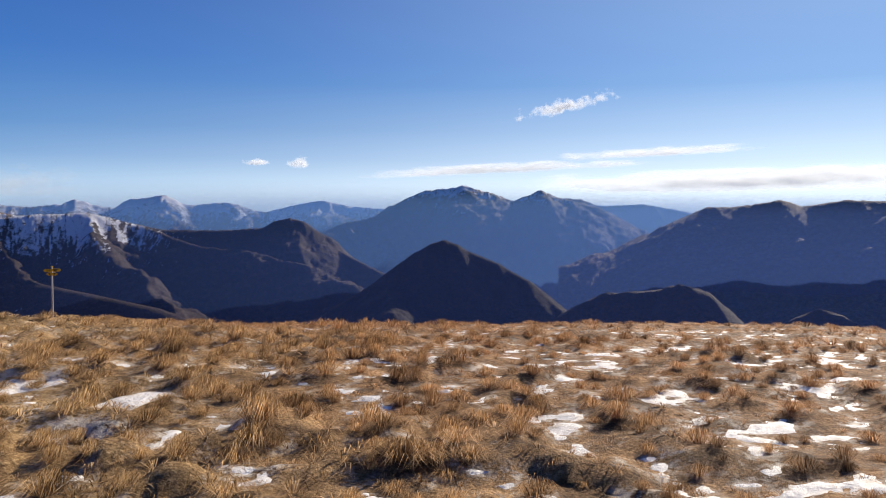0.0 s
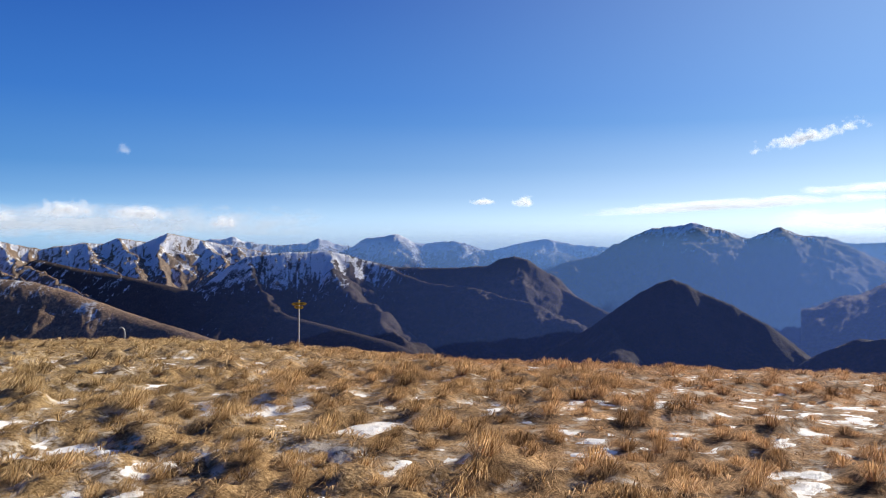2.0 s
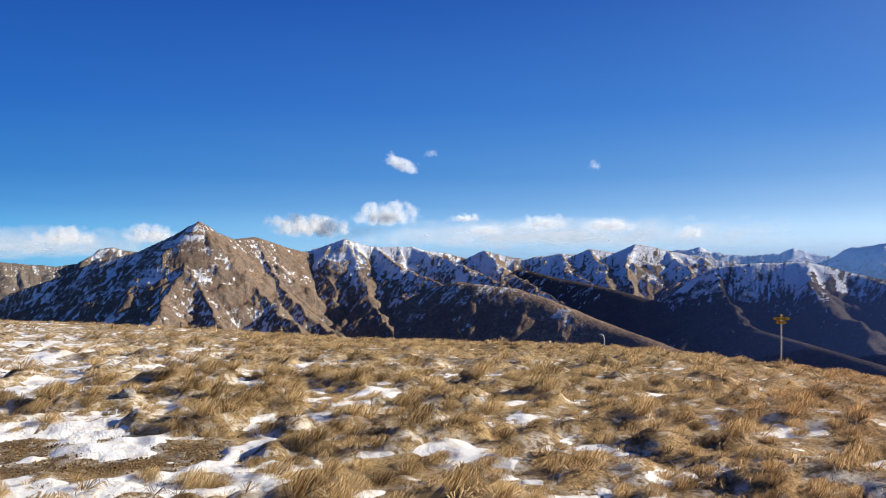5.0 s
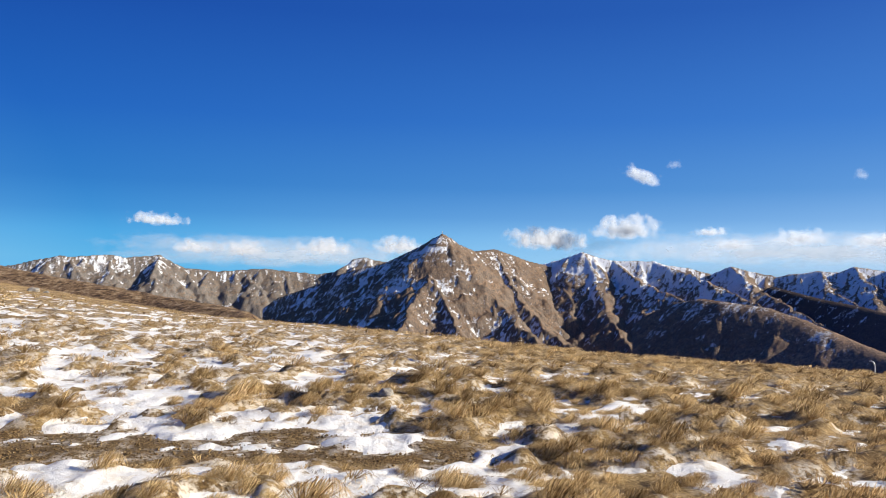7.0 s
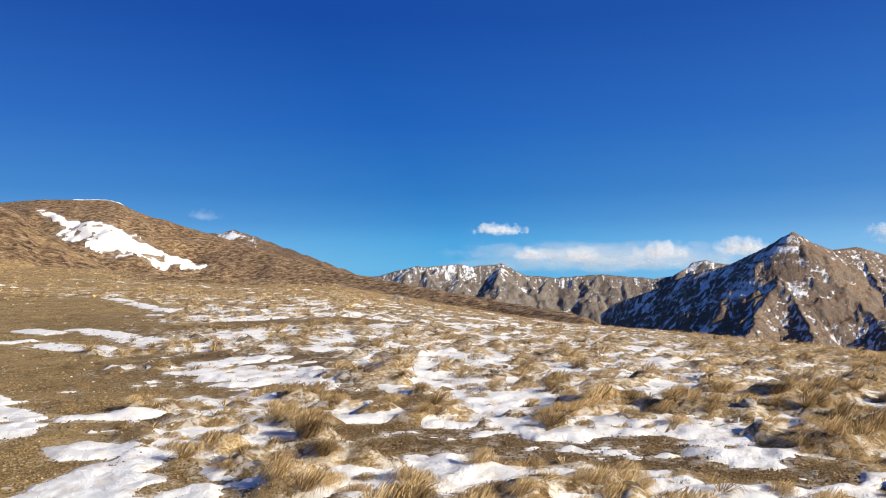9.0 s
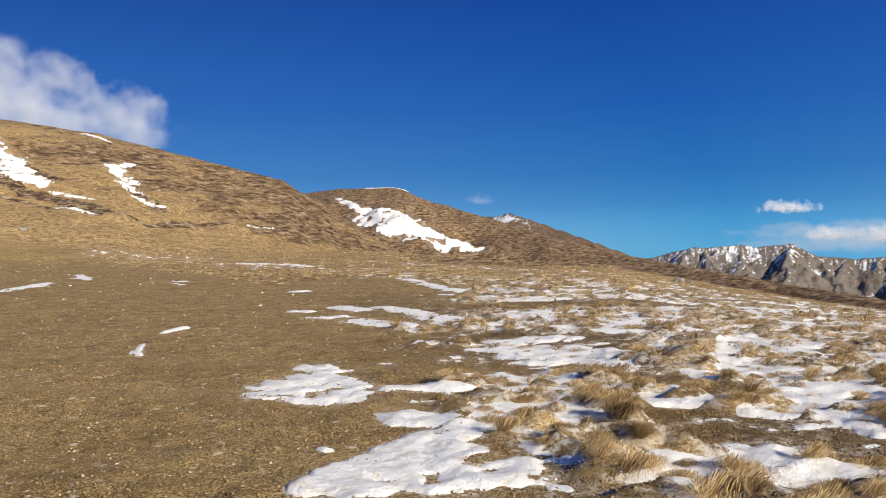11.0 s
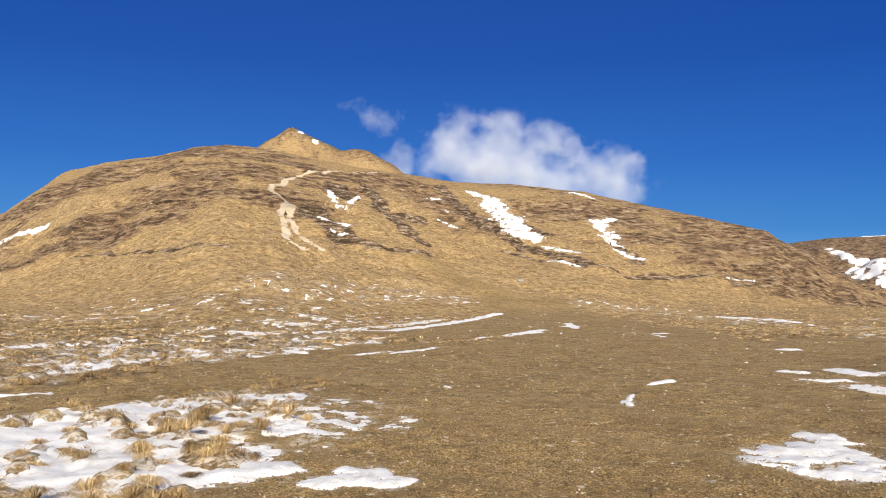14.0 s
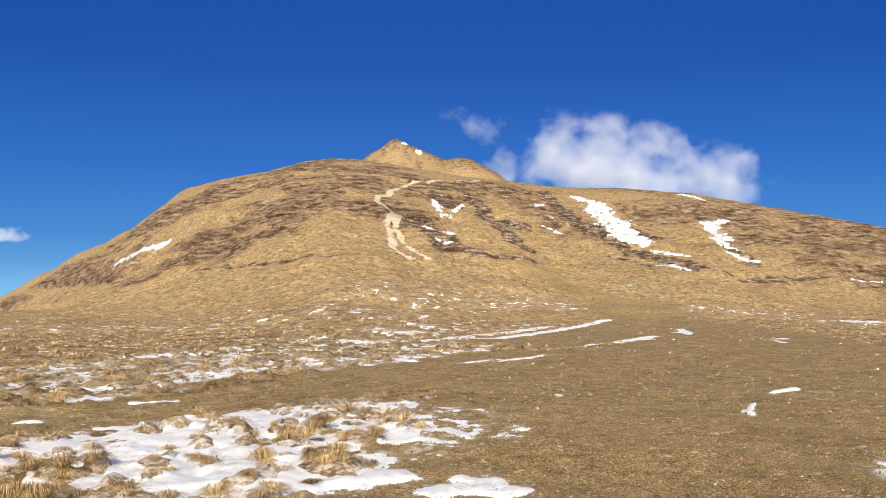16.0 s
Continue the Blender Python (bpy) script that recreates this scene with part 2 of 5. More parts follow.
# drifts: azimuth and distance of both ends, half width
DRIFTS = [(-28.5, 8.4, -25.6, 8.6, 0.22), (-28, 6.9, -23.5, 7.3, 0.2), (-22.4, 7.5, -19.6, 7.8, 0.16), (-48.2, 7.3, -44.5, 7.0, 0.25), (-53, 7.4, -49, 8.3, 0.35), (-55.5, 8.6, -52.5, 10.2, 0.3), (-74, 9.2, -68.6, 7.9, 0.45), (-78, 11, -72, 10.2, 0.45), (-69, 10.9, -67.6, 10.3, 0.4), (-80, 8.6, -76.5, 8.9, 0.5), (-35.6, 6.7, -31.2, 6.8, 0.28), (-27, 7.0, -25.4, 7.2, 0.22),
          (-24.5, 6.7, -22.0, 6.5, 0.2), (-175, 26, -170, 28, 0.5), (-166.0, 8.4, -151.5, 9.0, 0.42), (-130.8, 51, -130.4, 51.6, 0.5), (-125, 44, -124.7, 44.5, 0.35), (-117.2, 33, -116.8, 33.4, 0.4),
          (-97.9, 29.5, -103.7, 34, 0.6), (-88.8, 22.2, -85.8, 22.8, 0.5), (-118.3, 10.0, -117.6, 10.8, 0.42), (-116.4, 9.8, -116.2, 11.2, 0.42), (-114.4, 9.7, -114.8, 10.8, 0.36), (-116.2, 12.2, -115.2, 11.8, 0.3),
          (-116.7, 6.2, -111.1, 7.3, 0.2), (-111.2, 7.2, -106.6, 7.8, 0.3), (-110.3, 8.5, -104.3, 8.2, 0.32), (-105.4, 8.3, -100.1, 7.4, 0.2), (-110.9, 10.2, -106.7, 10.1, 0.2),
          (-113.5, 6.2, -107.5, 7.1, 0.36), (-108.4, 6.2, -104.0, 6.5, 0.35), (-117.4, 23.1, -116.4, 22.8, 0.24), (-115.9, 20.6, -114.3, 20.9, 0.3), (-114.3, 24.2, -112.8, 23, 0.44),
          (-112.8, 19.5, -110.6, 18.6, 0.5), (-110.9, 18.7, -109.3, 17, 0.36), (-111.2, 23.9, -108.8, 21.7, 0.44), (-108.2, 20.8, -105.9, 18.5, 0.6), (-104.8, 19.1, -103.2, 18.4, 0.6),
          (-103.8, 13.9, -100.9, 12.5, 0.5), (-103, 14.7, -99.6, 15.6, 0.5), (-99.9, 11.4, -95.6, 10.4, 0.22), (-99.3, 13.8, -95.8, 12, 0.56), (-135.2, 38.8, -132.7, 45.6, 0.35),
          (-130.8, 55.8, -130.3, 48.5, 0.3), (-125.4, 44.0, -124.5, 40.8, 0.2), (-127.5, 15.1, -127.0, 14.6, 0.09), (-125.7, 18.3, -124.5, 19.2, 0.12), (-116.0, 7.3, -115.5, 7.2, 0.05),
          (-121.0, 77.9, -118.0, 69.8, 0.5), (-118.0, 72.7, -116.5, 66.8, 0.6), (-110.3, 47.1, -105.3, 31.0, 0.5), (-146.8, 8.3, -143.2, 8.3, 0.26), (-145.3, 8.8, -143.9, 8.6, 0.2),
          (-127.3, 15.0, -126.9, 16.3, 0.07), (-125.6, 18.5, -124.3, 19.2, 0.1), (-139.3, 17.0, -138.8, 16.6, 0.06), (-137.0, 36.7, -132.7, 43.2, 0.2), (-145.4, 26.1, -143.1, 27.4, 0.22),
          (-142.8, 26.9, -139.9, 29.8, 0.22), (-150.1, 27.8, -148.9, 26.9, 0.2), (-168.3, 13.4, -165.8, 12.6, 0.2), (-172.9, 14.6, -172.3, 14.6, 0.15), (-166.7, 16.6, -164.5, 16.7, 0.15),
          (-174.2, 16.3, -168.7, 17.9, 0.3), (-174.4, 19.4, -166.4, 19.4, 0.3), (-166.4, 19.4, -161.3, 22.6, 0.35), (-161.3, 22.6, -155.4, 26.1, 0.4), (-155.4, 26.1, -153.2, 28.0, 0.35),
          (-159.6, 33.6, -152.0, 33.5, 0.4), (-152.0, 37.2, -147.8, 39.9, 0.4), (-147.8, 39.9, -139.9, 57.0, 0.5), (-143.1, 42.6, -135.7, 66.9, 0.5), (-166.7, 31.4, -163.5, 32.2, 0.5),
          (-150.8, 43.7, -148.5, 46.3, 0.6)]
# bands of small snow flecks in the grass
FLECKS = [(-123.2, 80, -115.2, 62, 5.0), (-115.2, 62, -106, 44, 5.0), (-106, 44, -92, 34, 6.0), (-150, 66, -140, 78, 7.0), (-140, 78, -124, 82, 5.0), (-110, 75, -96, 60, 5.0), (-176, 62, -152, 56, 9.0), (-178, 36, -160, 40, 7.0), (-158, 40, -138, 58, 6.0)]
# snow fields on the slopes
FIELDS = [(-137.6, 162.1, -135.9, 153.5, 1.0), (-136.1, 152.3, -134.7, 134.4, 2.2), (-135.0, 135.1, -133.7, 125.7, 2.2), (-134.2, 126.0, -132.9, 123.3, 1.2), (-132.4, 119.8, -130.2, 116.1, 0.6),
          (-131.9, 110.4, -130.0, 106.7, 0.5), (-128.8, 139.6, -127.6, 148.8, 0.8), (-128.6, 139.7, -128.0, 133.2, 1.6), (-128.2, 129.7, -127.5, 127.1, 1.2), (-127.3, 123.6, -125.9, 120.3, 0.7),
          (-130.5, 172.6, -129.0, 166.3, 0.8), (-140.4, 144.5, -139.7, 148.6, 0.7), (-139.4, 137.7, -139.2, 137.1, 0.5), (-139.5, 132.1, -138.6, 129.8, 0.6), (-147.4, 136, -147.0, 124, 0.6),
          (-146.0, 128, -145.4, 137, 0.5), (-146.9, 121, -146.2, 123, 0.4), (-148.0, 113.5, -146.1, 109.9, 0.8), (-147.0, 106.3, -146.4, 106.0, 0.6), (-168.3, 142.5, -165.6, 134.3, 1.0), (-112.6, 332, -110.4, 318, 2.5),
          (-111.6, 316, -109.4, 296, 8.0), (-110.0, 292, -107.0, 284, 7.0), (-107.4, 284, -104.6, 281, 3.0), (-114.2, 362, -112.6, 330, 1.6), (-112.8, 322, -111.4, 306, 2.2), (-112.0, 390, -109.5, 388, 2.0), (-147.8, 395, -146.9, 388, 2.0),
          (-149.8, 425, -148.3, 420, 0.5), (-145.0, 372, -144.0, 368, 2.0), (-120.2, 120, -118.6, 122, 0.4)]
SNOW_AZ = [(-181, 0.0), (-176, 0.0), (-170, 0.02), (-155, 0.02), (-146, -0.05), (-135, -0.5), (-118, -0.5), (-113, 0.12), (-108, 0.52), (-97, 0.64), (-84, 0.70), (-74, 0.64), (-66, 0.52), (-58, 0.34), (-46, 0.20), (-34, 0.18),
           (-20, 0.12), (-8, 0.13), (4, 0.16), (16, 0.24), (34, 0.26)]


def by(d, s):
    """Which points are near enough to a stroke to matter."""
    half = math.cos(radians(s[2] - s[0]) / 2)
    return np.where((d > min(s[1], s[3]) * half - 3 * s[4]) & (d < max(s[1], s[3]) + 3 * s[4]))[0]


def snow_m(x, y):
    """Over 0 where snow lies; grows with its depth."""
    d = np.hypot(x, y)
    az = np.degrees(np.arctan2(x, y))
    along, across = x * 0.26 + y * 0.966, x * 0.966 - y * 0.26
    far = smooth(14, 38, d)
    n = fbm(along / 1.0, across / 0.5, 71, 4, 0.6) * (1 - far) + fbm(along / 2.6, across / 1.5, 171, 4, 0.6) * far
    fine = fbm(x / 0.28, y / 0.28, 75, 3) * (1 - far) + fbm(x / 0.8, y / 0.8, 175, 3) * far
    t = np.array(SNOW_AZ)
    dens = np.interp(az, t[:, 0], t[:, 1])
    fade = np.where(az > -62, smooth(34, 12, d), smooth(75, 26, d))
    isle = np.minimum(stroke(x, y, -172, 11, -152, 13.4, 2.6), stroke(x, y, -160, 10.5, -150, 12.5, 2.2))
    rough = np.minimum(stroke(x, y, -180, 24, -158, 27, 4.0), stroke(x, y, -158, 30, -140, 62, 6.0))
    dens = np.maximum(dens, np.maximum(0.78 * smooth(1.15, 0.7, isle), 0.42 * smooth(1.2, 0.7, rough)))
    val = dens * fade + 0.80 * n + 0.55 * fine - 0.36 + 0.25 * (fade - 1)
    val = val + glare_side(x, y) * (0.95 * fbm(x / 0.42, y / 0.13, 79, 4, 0.6) - 0.07)
    val = np.where(d > 62, -1, val)
    band = np.full(x.shape, 9.0)
    for s in FLECKS:
        band = np.minimum(band, stroke(x, y, *s))
    fleck = 0.75 * fbm(along / 1.9, across / 1.0, 271, 4, 0.7) + 0.65 * fbm(x / 0.7, y / 0.7, 275, 3) - 0.62 + 0.36 * smooth(1.3, 0.3, band + 0.4 * fbm(x / 6, y / 6, 277, 3))
    val = np.where((d > 27) & (d < 100), np.maximum(val, np.minimum(fleck, 0.25)), val)
    val = val - 0.28 * smooth(0.0, 0.55, tuft_noise(x, y)) * (d < 45)
    val = val - 0.55 * gravel_m(x, y)
    val, n, fine = val.ravel(), n.ravel(), fine.ravel()
    shape, x, y, d = d.shape, x.ravel(), y.ravel(), d.ravel()
    for s in DRIFTS:
        near = by(d, s)
        w = 1 - stroke(x[near], y[near], *s)
        val[near] = np.maximum(val[near], np.minimum(w, 0.4) + 0.62 * n[near] + 0.62 * fine[near] - 0.10)
    for s in FIELDS:
        near = by(d, s)
        w = 1 - stroke(x[near], y[near], *s)
        q, even = s[4] * 1.2, (0.4 if s[1] > 250 else 0.95)
        val[near] = np.maximum(val[near], np.minimum(w, 0.4) + even * (1.3 * fbm(x[near] / q, y[near] / q, 81, 5, 0.7) + 1.2 * fbm(x[near] / (q * 0.3), y[near] / (q * 0.3), 85, 4, 0.7) - 0.04))
    return val.reshape(shape)


# ---- materials ----
class Mat:
    """A small node writer."""

    def __init__(self, name):
        self.m = bpy.data.materials.new(name)
        self.m.use_nodes = True
        self.t = self.m.node_tree
        self.n = self.t.nodes
        self.b = self.n["Principled BSDF"]
        self.out = self.n["Material Output"]
        self.b.inputs["Roughness"].default_value = 0.9
        self.b.inputs["Specular IOR Level"].default_value = 0.2

    def link(self, a, b):
        self.t.links.new(a, b)

    def coord(self, which="Object"):
        return self.n.new("ShaderNodeTexCoord").outputs[which]

    def noise(self, scale, detail=4, rough=0.55, vec=None, dist=0.0):
        k = self.n.new("ShaderNodeTexNoise")
        k.inputs["Scale"].default_value, k.inputs["Detail"].default_value = scale, detail
        k.inputs["Roughness"].default_value, k.inputs["Distortion"].default_value = rough, dist
        self.link(vec if vec else self.coord(), k.inputs["Vector"])
        return k.outputs["Fac"]

    def ramp(self, fac, *stops):
        k = self.n.new("ShaderNodeValToRGB")
        while len(k.color_ramp.elements) < len(stops):
            k.color_ramp.elements.new(0.5)
        for e, (p, c) in zip(k.color_ramp.elements, stops):
            e.position = p
            e.color = (*c, 1) if isinstance(c, tuple) else (c, c, c, 1)
        self.link(fac, k.inputs[0])
        return k.outputs[0]

    def mix(self, fac, a, b, mode="MIX"):
        k = self.n.new("ShaderNodeMix")
        k.data_type, k.blend_type = "RGBA", mode
        for i, v in ((0, fac), (6, a), (7, b)):
            if isinstance(v, (int, float)):
                k.inputs[i].default_value = v if i == 0 else (v, v, v, 1)
            elif isinstance(v, tuple):
                k.inputs[i].default_value = (*v, 1)
            else:
                self.link(v, k.inputs[i])
        return k.outputs[2]

    def math(self, op, a, b=0.0, c=0.0, clamp=False):
        k = self.n.new("ShaderNodeMath")
        k.operation, k.use_clamp = op, clamp
        for i, v in enumerate((a, b, c)):
            if isinstance(v, (int, float)):
                k.inputs[i].default_value = v
            else:
                self.link(v, k.inputs[i])
        return k.outputs[0]

    def attr(self, name):
        k = self.n.new("ShaderNodeAttribute")
        k.attribute_name = name
        return k.outputs["Fac"]

    def color(self, c):
        if isinstance(c, tuple):
            self.b.inputs["Base Color"].default_value = (*c, 1)
        else:
            self.link(c, self.b.inputs["Base Color"])

    def bump(self, h, strength=0.5, dist=0.05):
        k = self.n.new("ShaderNodeBump")
        k.inputs["Strength"].default_value, k.inputs["Distance"].default_value = strength, dist
        self.link(h, k.inputs["Height"])
        self.link(k.outputs[0], self.b.inputs["Normal"])


def mat_ground():
    m = Mat("meadow_ground")

    def ragged(name, scale, amount, lo, hi, vec=None):
        """An attribute of the mesh with a torn edge."""
        n = m.math("MULTIPLY", m.math("SUBTRACT", m.noise(scale, 9, 0.78, vec), 0.5), amount)
        return m.ramp(m.math("ADD", m.attr(name), n), (lo, 0.0), (hi, 1.0))

    flat = m.n.new("ShaderNodeMapping")
    flat.inputs["Scale"].default_value = (0.6, 0.6, 1.7)
    m.link(m.coord(), flat.inputs["Vector"])
    level = flat.outputs[0]
    fine, mid, big = m.noise(38, 6, 0.7), m.noise(2.2, 5), m.noise(0.06, 4)
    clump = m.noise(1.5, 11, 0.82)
    # the darkest straw also stands in for shadow in the thatch
    straw = m.ramp(fine, (0.36, (0.13, 0.082, 0.034)), (0.5, (0.345, 0.232, 0.106)), (0.64, (0.62, 0.47, 0.25)))
    brown = m.ramp(m.noise(9, 6, 0.7), (0.4, (0.13, 0.077, 0.028)), (0.62, (0.37, 0.255, 0.11)))
    grass = m.mix(m.ramp(mid, (0.42, 0.0), (0.66, 0.6)), straw, brown)
    grass = m.mix(m.math("MULTIPLY", m.ramp(big, (0.4, 0.0), (0.7, 1.0)), 0.35), grass, (0.38, 0.255, 0.105))
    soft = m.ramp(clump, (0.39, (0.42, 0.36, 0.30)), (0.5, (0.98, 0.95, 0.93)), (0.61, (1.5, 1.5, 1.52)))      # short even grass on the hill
    # meadow: dark gaps of matted grass, with shade between tufts put in
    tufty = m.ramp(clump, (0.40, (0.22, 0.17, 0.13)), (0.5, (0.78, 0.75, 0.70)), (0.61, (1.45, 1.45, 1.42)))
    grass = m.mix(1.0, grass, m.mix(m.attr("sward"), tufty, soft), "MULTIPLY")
    heath = m.ramp(m.noise(0.8, 10, 0.8, level), (0.41, (0.04, 0.023, 0.014)), (0.47, (0.15, 0.09, 0.046)), (0.53, (0.29, 0.18, 0.09)), (0.62, (0.50, 0.39, 0.25)))
    grass = m.mix(ragged("heath", 0.6, 2.4, 0.34, 0.66, level), grass, heath)
    stone = m.n.new("ShaderNodeTexVoronoi")
    stone.inputs["Scale"].default_value = 64
    m.link(m.coord(), stone.inputs["Vector"])
    sep = m.n.new("ShaderNodeSeparateColor")
    m.link(stone.outputs["Color"], sep.inputs[0])
    grit = m.ramp(m.mix(0.5, m.noise(40, 6, 0.78), sep.outputs[0]), (0.30, (0.118, 0.072, 0.026)), (0.5, (0.305, 0.189, 0.062)), (0.68, (0.54, 0.385, 0.175)))
    grit = m.mix(m.ramp(m.noise(0.5, 4), (0.4, 0.0), (0.7, 0.55)), grit, (0.20, 0.12, 0.044))
    grit = m.mix(1.0, grit, m.ramp(m.noise(2.3, 11, 0.82), (0.38, 0.5), (0.5, 0.96), (0.64, 1.45)), "MULTIPLY")
    peb = m.n.new("ShaderNodeTexVoronoi")
    peb.inputs["Scale"].default_value = 5.5
    m.link(m.coord(), peb.inputs["Vector"])
    psep = m.n.new("ShaderNodeSeparateColor")
    m.link(peb.outputs["Color"], psep.inputs[0])
    speck = m.math("MULTIPLY", m.ramp(peb.outputs["Distance"], (0.18, 1.0), (0.3, 0.0)), m.ramp(psep.outputs[0], (0.82, 0.0), (0.86, 0.9)))
    grit = m.mix(speck, grit, (0.62, 0.53, 0.40))
    pit = m.n.new("ShaderNodeTexVoronoi")
    pit.inputs["Scale"].default_value = 15
    m.link(m.coord(), pit.inputs["Vector"])
    bsep = m.n.new("ShaderNodeSeparateColor")
    m.link(pit.outputs["Color"], bsep.inputs[0])
    grit = m.mix(m.math("MULTIPLY", m.ramp(pit.outputs["Distance"], (0.2, 1.0), (0.34, 0.0)), m.ramp(bsep.outputs[1], (0.86, 0.0), (0.9, 0.8))), grit, (0.60, 0.50, 0.36))
    rime = m.math("MULTIPLY", m.ramp(m.noise(0.55, 5, 0.6), (0.52, 0.0), (0.62, 1.0)), m.ramp(m.noise(5.0, 9, 0.8), (0.58, 0.0), (0.63, 0.85)))
    grit = m.mix(rime, grit, (0.70, 0.63, 0.52))
    rut = m.n.new("ShaderNodeMapping")
    rut.inputs["Rotation"].default_value = (0, 0, radians(-36))
    rut.inputs["Scale"].default_value = (0.9, 0.07, 0.5)
    m.link(m.coord(), rut.inputs["Vector"])
    grit = m.mix(m.ramp(m.noise(1.0, 5, 0.6, rut.outputs[0]), (0.5, 0.0), (0.64, 0.5)), grit, (0.33, 0.235, 0.11))
    # sunward grass reddened: the sun's glare put into the ground colour
    grass = m.mix(m.attr("glare_side"), grass, m.mix(1.0, grass, (0.86, 0.65, 0.58), "MULTIPLY"))
    # gravel colour darkened for the shade between its stones, seen towards the sun
    grit = m.mix(m.attr("grit_shade"), grit, m.mix(1.0, grit, (0.50, 0.47, 0.46), "MULTIPLY"))
    col = m.mix(m.attr("gravel"), grass, grit)
    frost = m.math("MULTIPLY", m.attr("frost"), m.ramp(m.noise(7, 9, 0.78), (0.47, 0.0), (0.56, 0.95)))
    col = m.mix(frost, col, (0.72, 0.64, 0.53))
    col = m.mix(ragged("trail", 1.6, 1.6, 0.5, 0.62), col, m.mix(m.noise(3, 5), (0.50, 0.38, 0.24), (0.74, 0.62, 0.46)))
    bare = m.ramp(m.noise(1.1, 10, 0.8, level), (0.42, (0.028, 0.017, 0.010)), (0.5, (0.10, 0.06, 0.032)), (0.6, (0.48, 0.36, 0.24)))
    col = m.mix(m.math("MULTIPLY", ragged("soil", 0.8, 2.0, 0.48, 0.62, level), 0.95), col, bare)
    m.color(col)
    rough = m.mix(m.attr("heath"), m.mix(0.4, fine, m.noise(9, 5)), m.noise(1.3, 8, 0.7))
    m.bump(m.mix(m.attr("gravel"), rough, m.mix(0.72, stone.outputs["Distance"], m.noise(8, 7, 0.7))), 0.8, 0.045)
    far = m.n.new("ShaderNodeBump")
    far.inputs["Distance"].default_value = 1.0
    m.link(m.math("ADD", m.math("MULTIPLY", m.attr("heath"), 0.6), m.math("MULTIPLY", m.math("SUBTRACT", 1.0, m.attr("gravel")), 0.25)), far.inputs["Strength"])
    m.link(m.mix(m.attr("heath"), clump, m.noise(1.0, 10, 0.8, level)), far.inputs["Height"])
    m.link(m.b.inputs["Normal"].links[0].from_socket, far.inputs["Normal"])
    m.link(far.outputs[0], m.b.inputs["Normal"])
    return m.m


def mat_snow():
    m = Mat("old_snow")
    m.color(m.mix(m.ramp(m.noise(5, 8, 0.75), (0.50, 0.0), (0.64, 0.75)), (0.90, 0.88, 0.845), (0.68, 0.59, 0.46)))
    m.b.inputs["Roughness"].default_value = 0.6
    m.b.inputs["Subsurface Weight"].default_value = 0.0
    m.bump(m.mix(0.5, m.noise(22, 8, 0.72), m.noise(4.0, 6)), 0.8, 0.07)
    return m.m


def mat_blade(name, dark, mid, light):
    m = Mat(name)
    g = m.n.new("ShaderNodeNewGeometry")
    col = m.ramp(g.outputs["Random Per Island"], (0.0, dark), (0.45, mid), (1.0, light))
    # patchy tone; its dark end is deepened for the tufts' shaded sides
    col = m.mix(1.0, col, m.ramp(m.noise(2.1, 5, 0.65), (0.37, (0.30, 0.26, 0.22)), (0.5, (0.92, 0.90, 0.87)), (0.62, (1.35, 1.38, 1.4))), "MULTIPLY")
    # blades reddened on the sunward side, in place of sun glare
    col = m.mix(m.attr("glare_side"), col, m.mix(1.0, col, (0.90, 0.68, 0.61), "MULTIPLY"))
    m.color(col)
    t = m.n.new("ShaderNodeBsdfTranslucent")
    m.link(col, t.inputs[0])
    s = m.n.new("ShaderNodeMixShader")
    s.inputs[0].default_value = 0.14
    m.link(m.b.outputs[0], s.inputs[1])
    m.link(t.outputs[0], s.inputs[2])
    m.link(s.outputs[0], m.out.inputs[0])
    return m.m


def mat_mountain(name, low, high, rock, size=1.0):
    """Grass and rock slopes with snow where the mesh's snow value is high."""
    m = Mat(name)
    fall = m.n.new("ShaderNodeMapping")
    fall.inputs["Scale"].default_value = (1.0, 1.0, 0.3)
    m.link(m.coord(), fall.inputs["Vector"])
    fine, mid, big = m.noise(0.16 / size, 9, 0.72, fall.outputs[0]), m.noise(0.03 / size, 7, 0.62), m.noise(0.006 / size, 5)
    g = m.n.new("ShaderNodeNewGeometry")
    sep = m.n.new("ShaderNodeSeparateXYZ")
    m.link(g.outputs["True Normal"], sep.inputs[0])
    grass = m.mix(m.ramp(m.mix(0.5, mid, big), (0.40, 0.0), (0.60, 1.0)), low, high)
    steep = m.math("ADD", sep.outputs[2], m.math("MULTIPLY", m.math("SUBTRACT", fine, 0.5), 0.9))
    col = m.mix(m.ramp(steep, (0.66, 1.0), (0.86, 0.0)), grass, rock)
    col = m.mix(1.0, col, m.ramp(fine, (0.38, 0.62), (0.5, 1.0), (0.62, 1.4)), "MULTIPLY")
    snow = m.math("ADD", m.attr("snow"), m.math("MULTIPLY", m.math("SUBTRACT", fine, 0.5), 0.75))
    snow = m.math("ADD", snow, m.math("MULTIPLY", m.math("SUBTRACT", mid, 0.5), 0.4))
    col = m.mix(m.ramp(snow, (0.44, 0.0), (0.64, 1.0)), col, (0.80, 0.82, 0.86))
    m.color(col)
    m.bump(m.mix(0.35, fine, mid), 1.0, 9.0 * size)
    return m.m


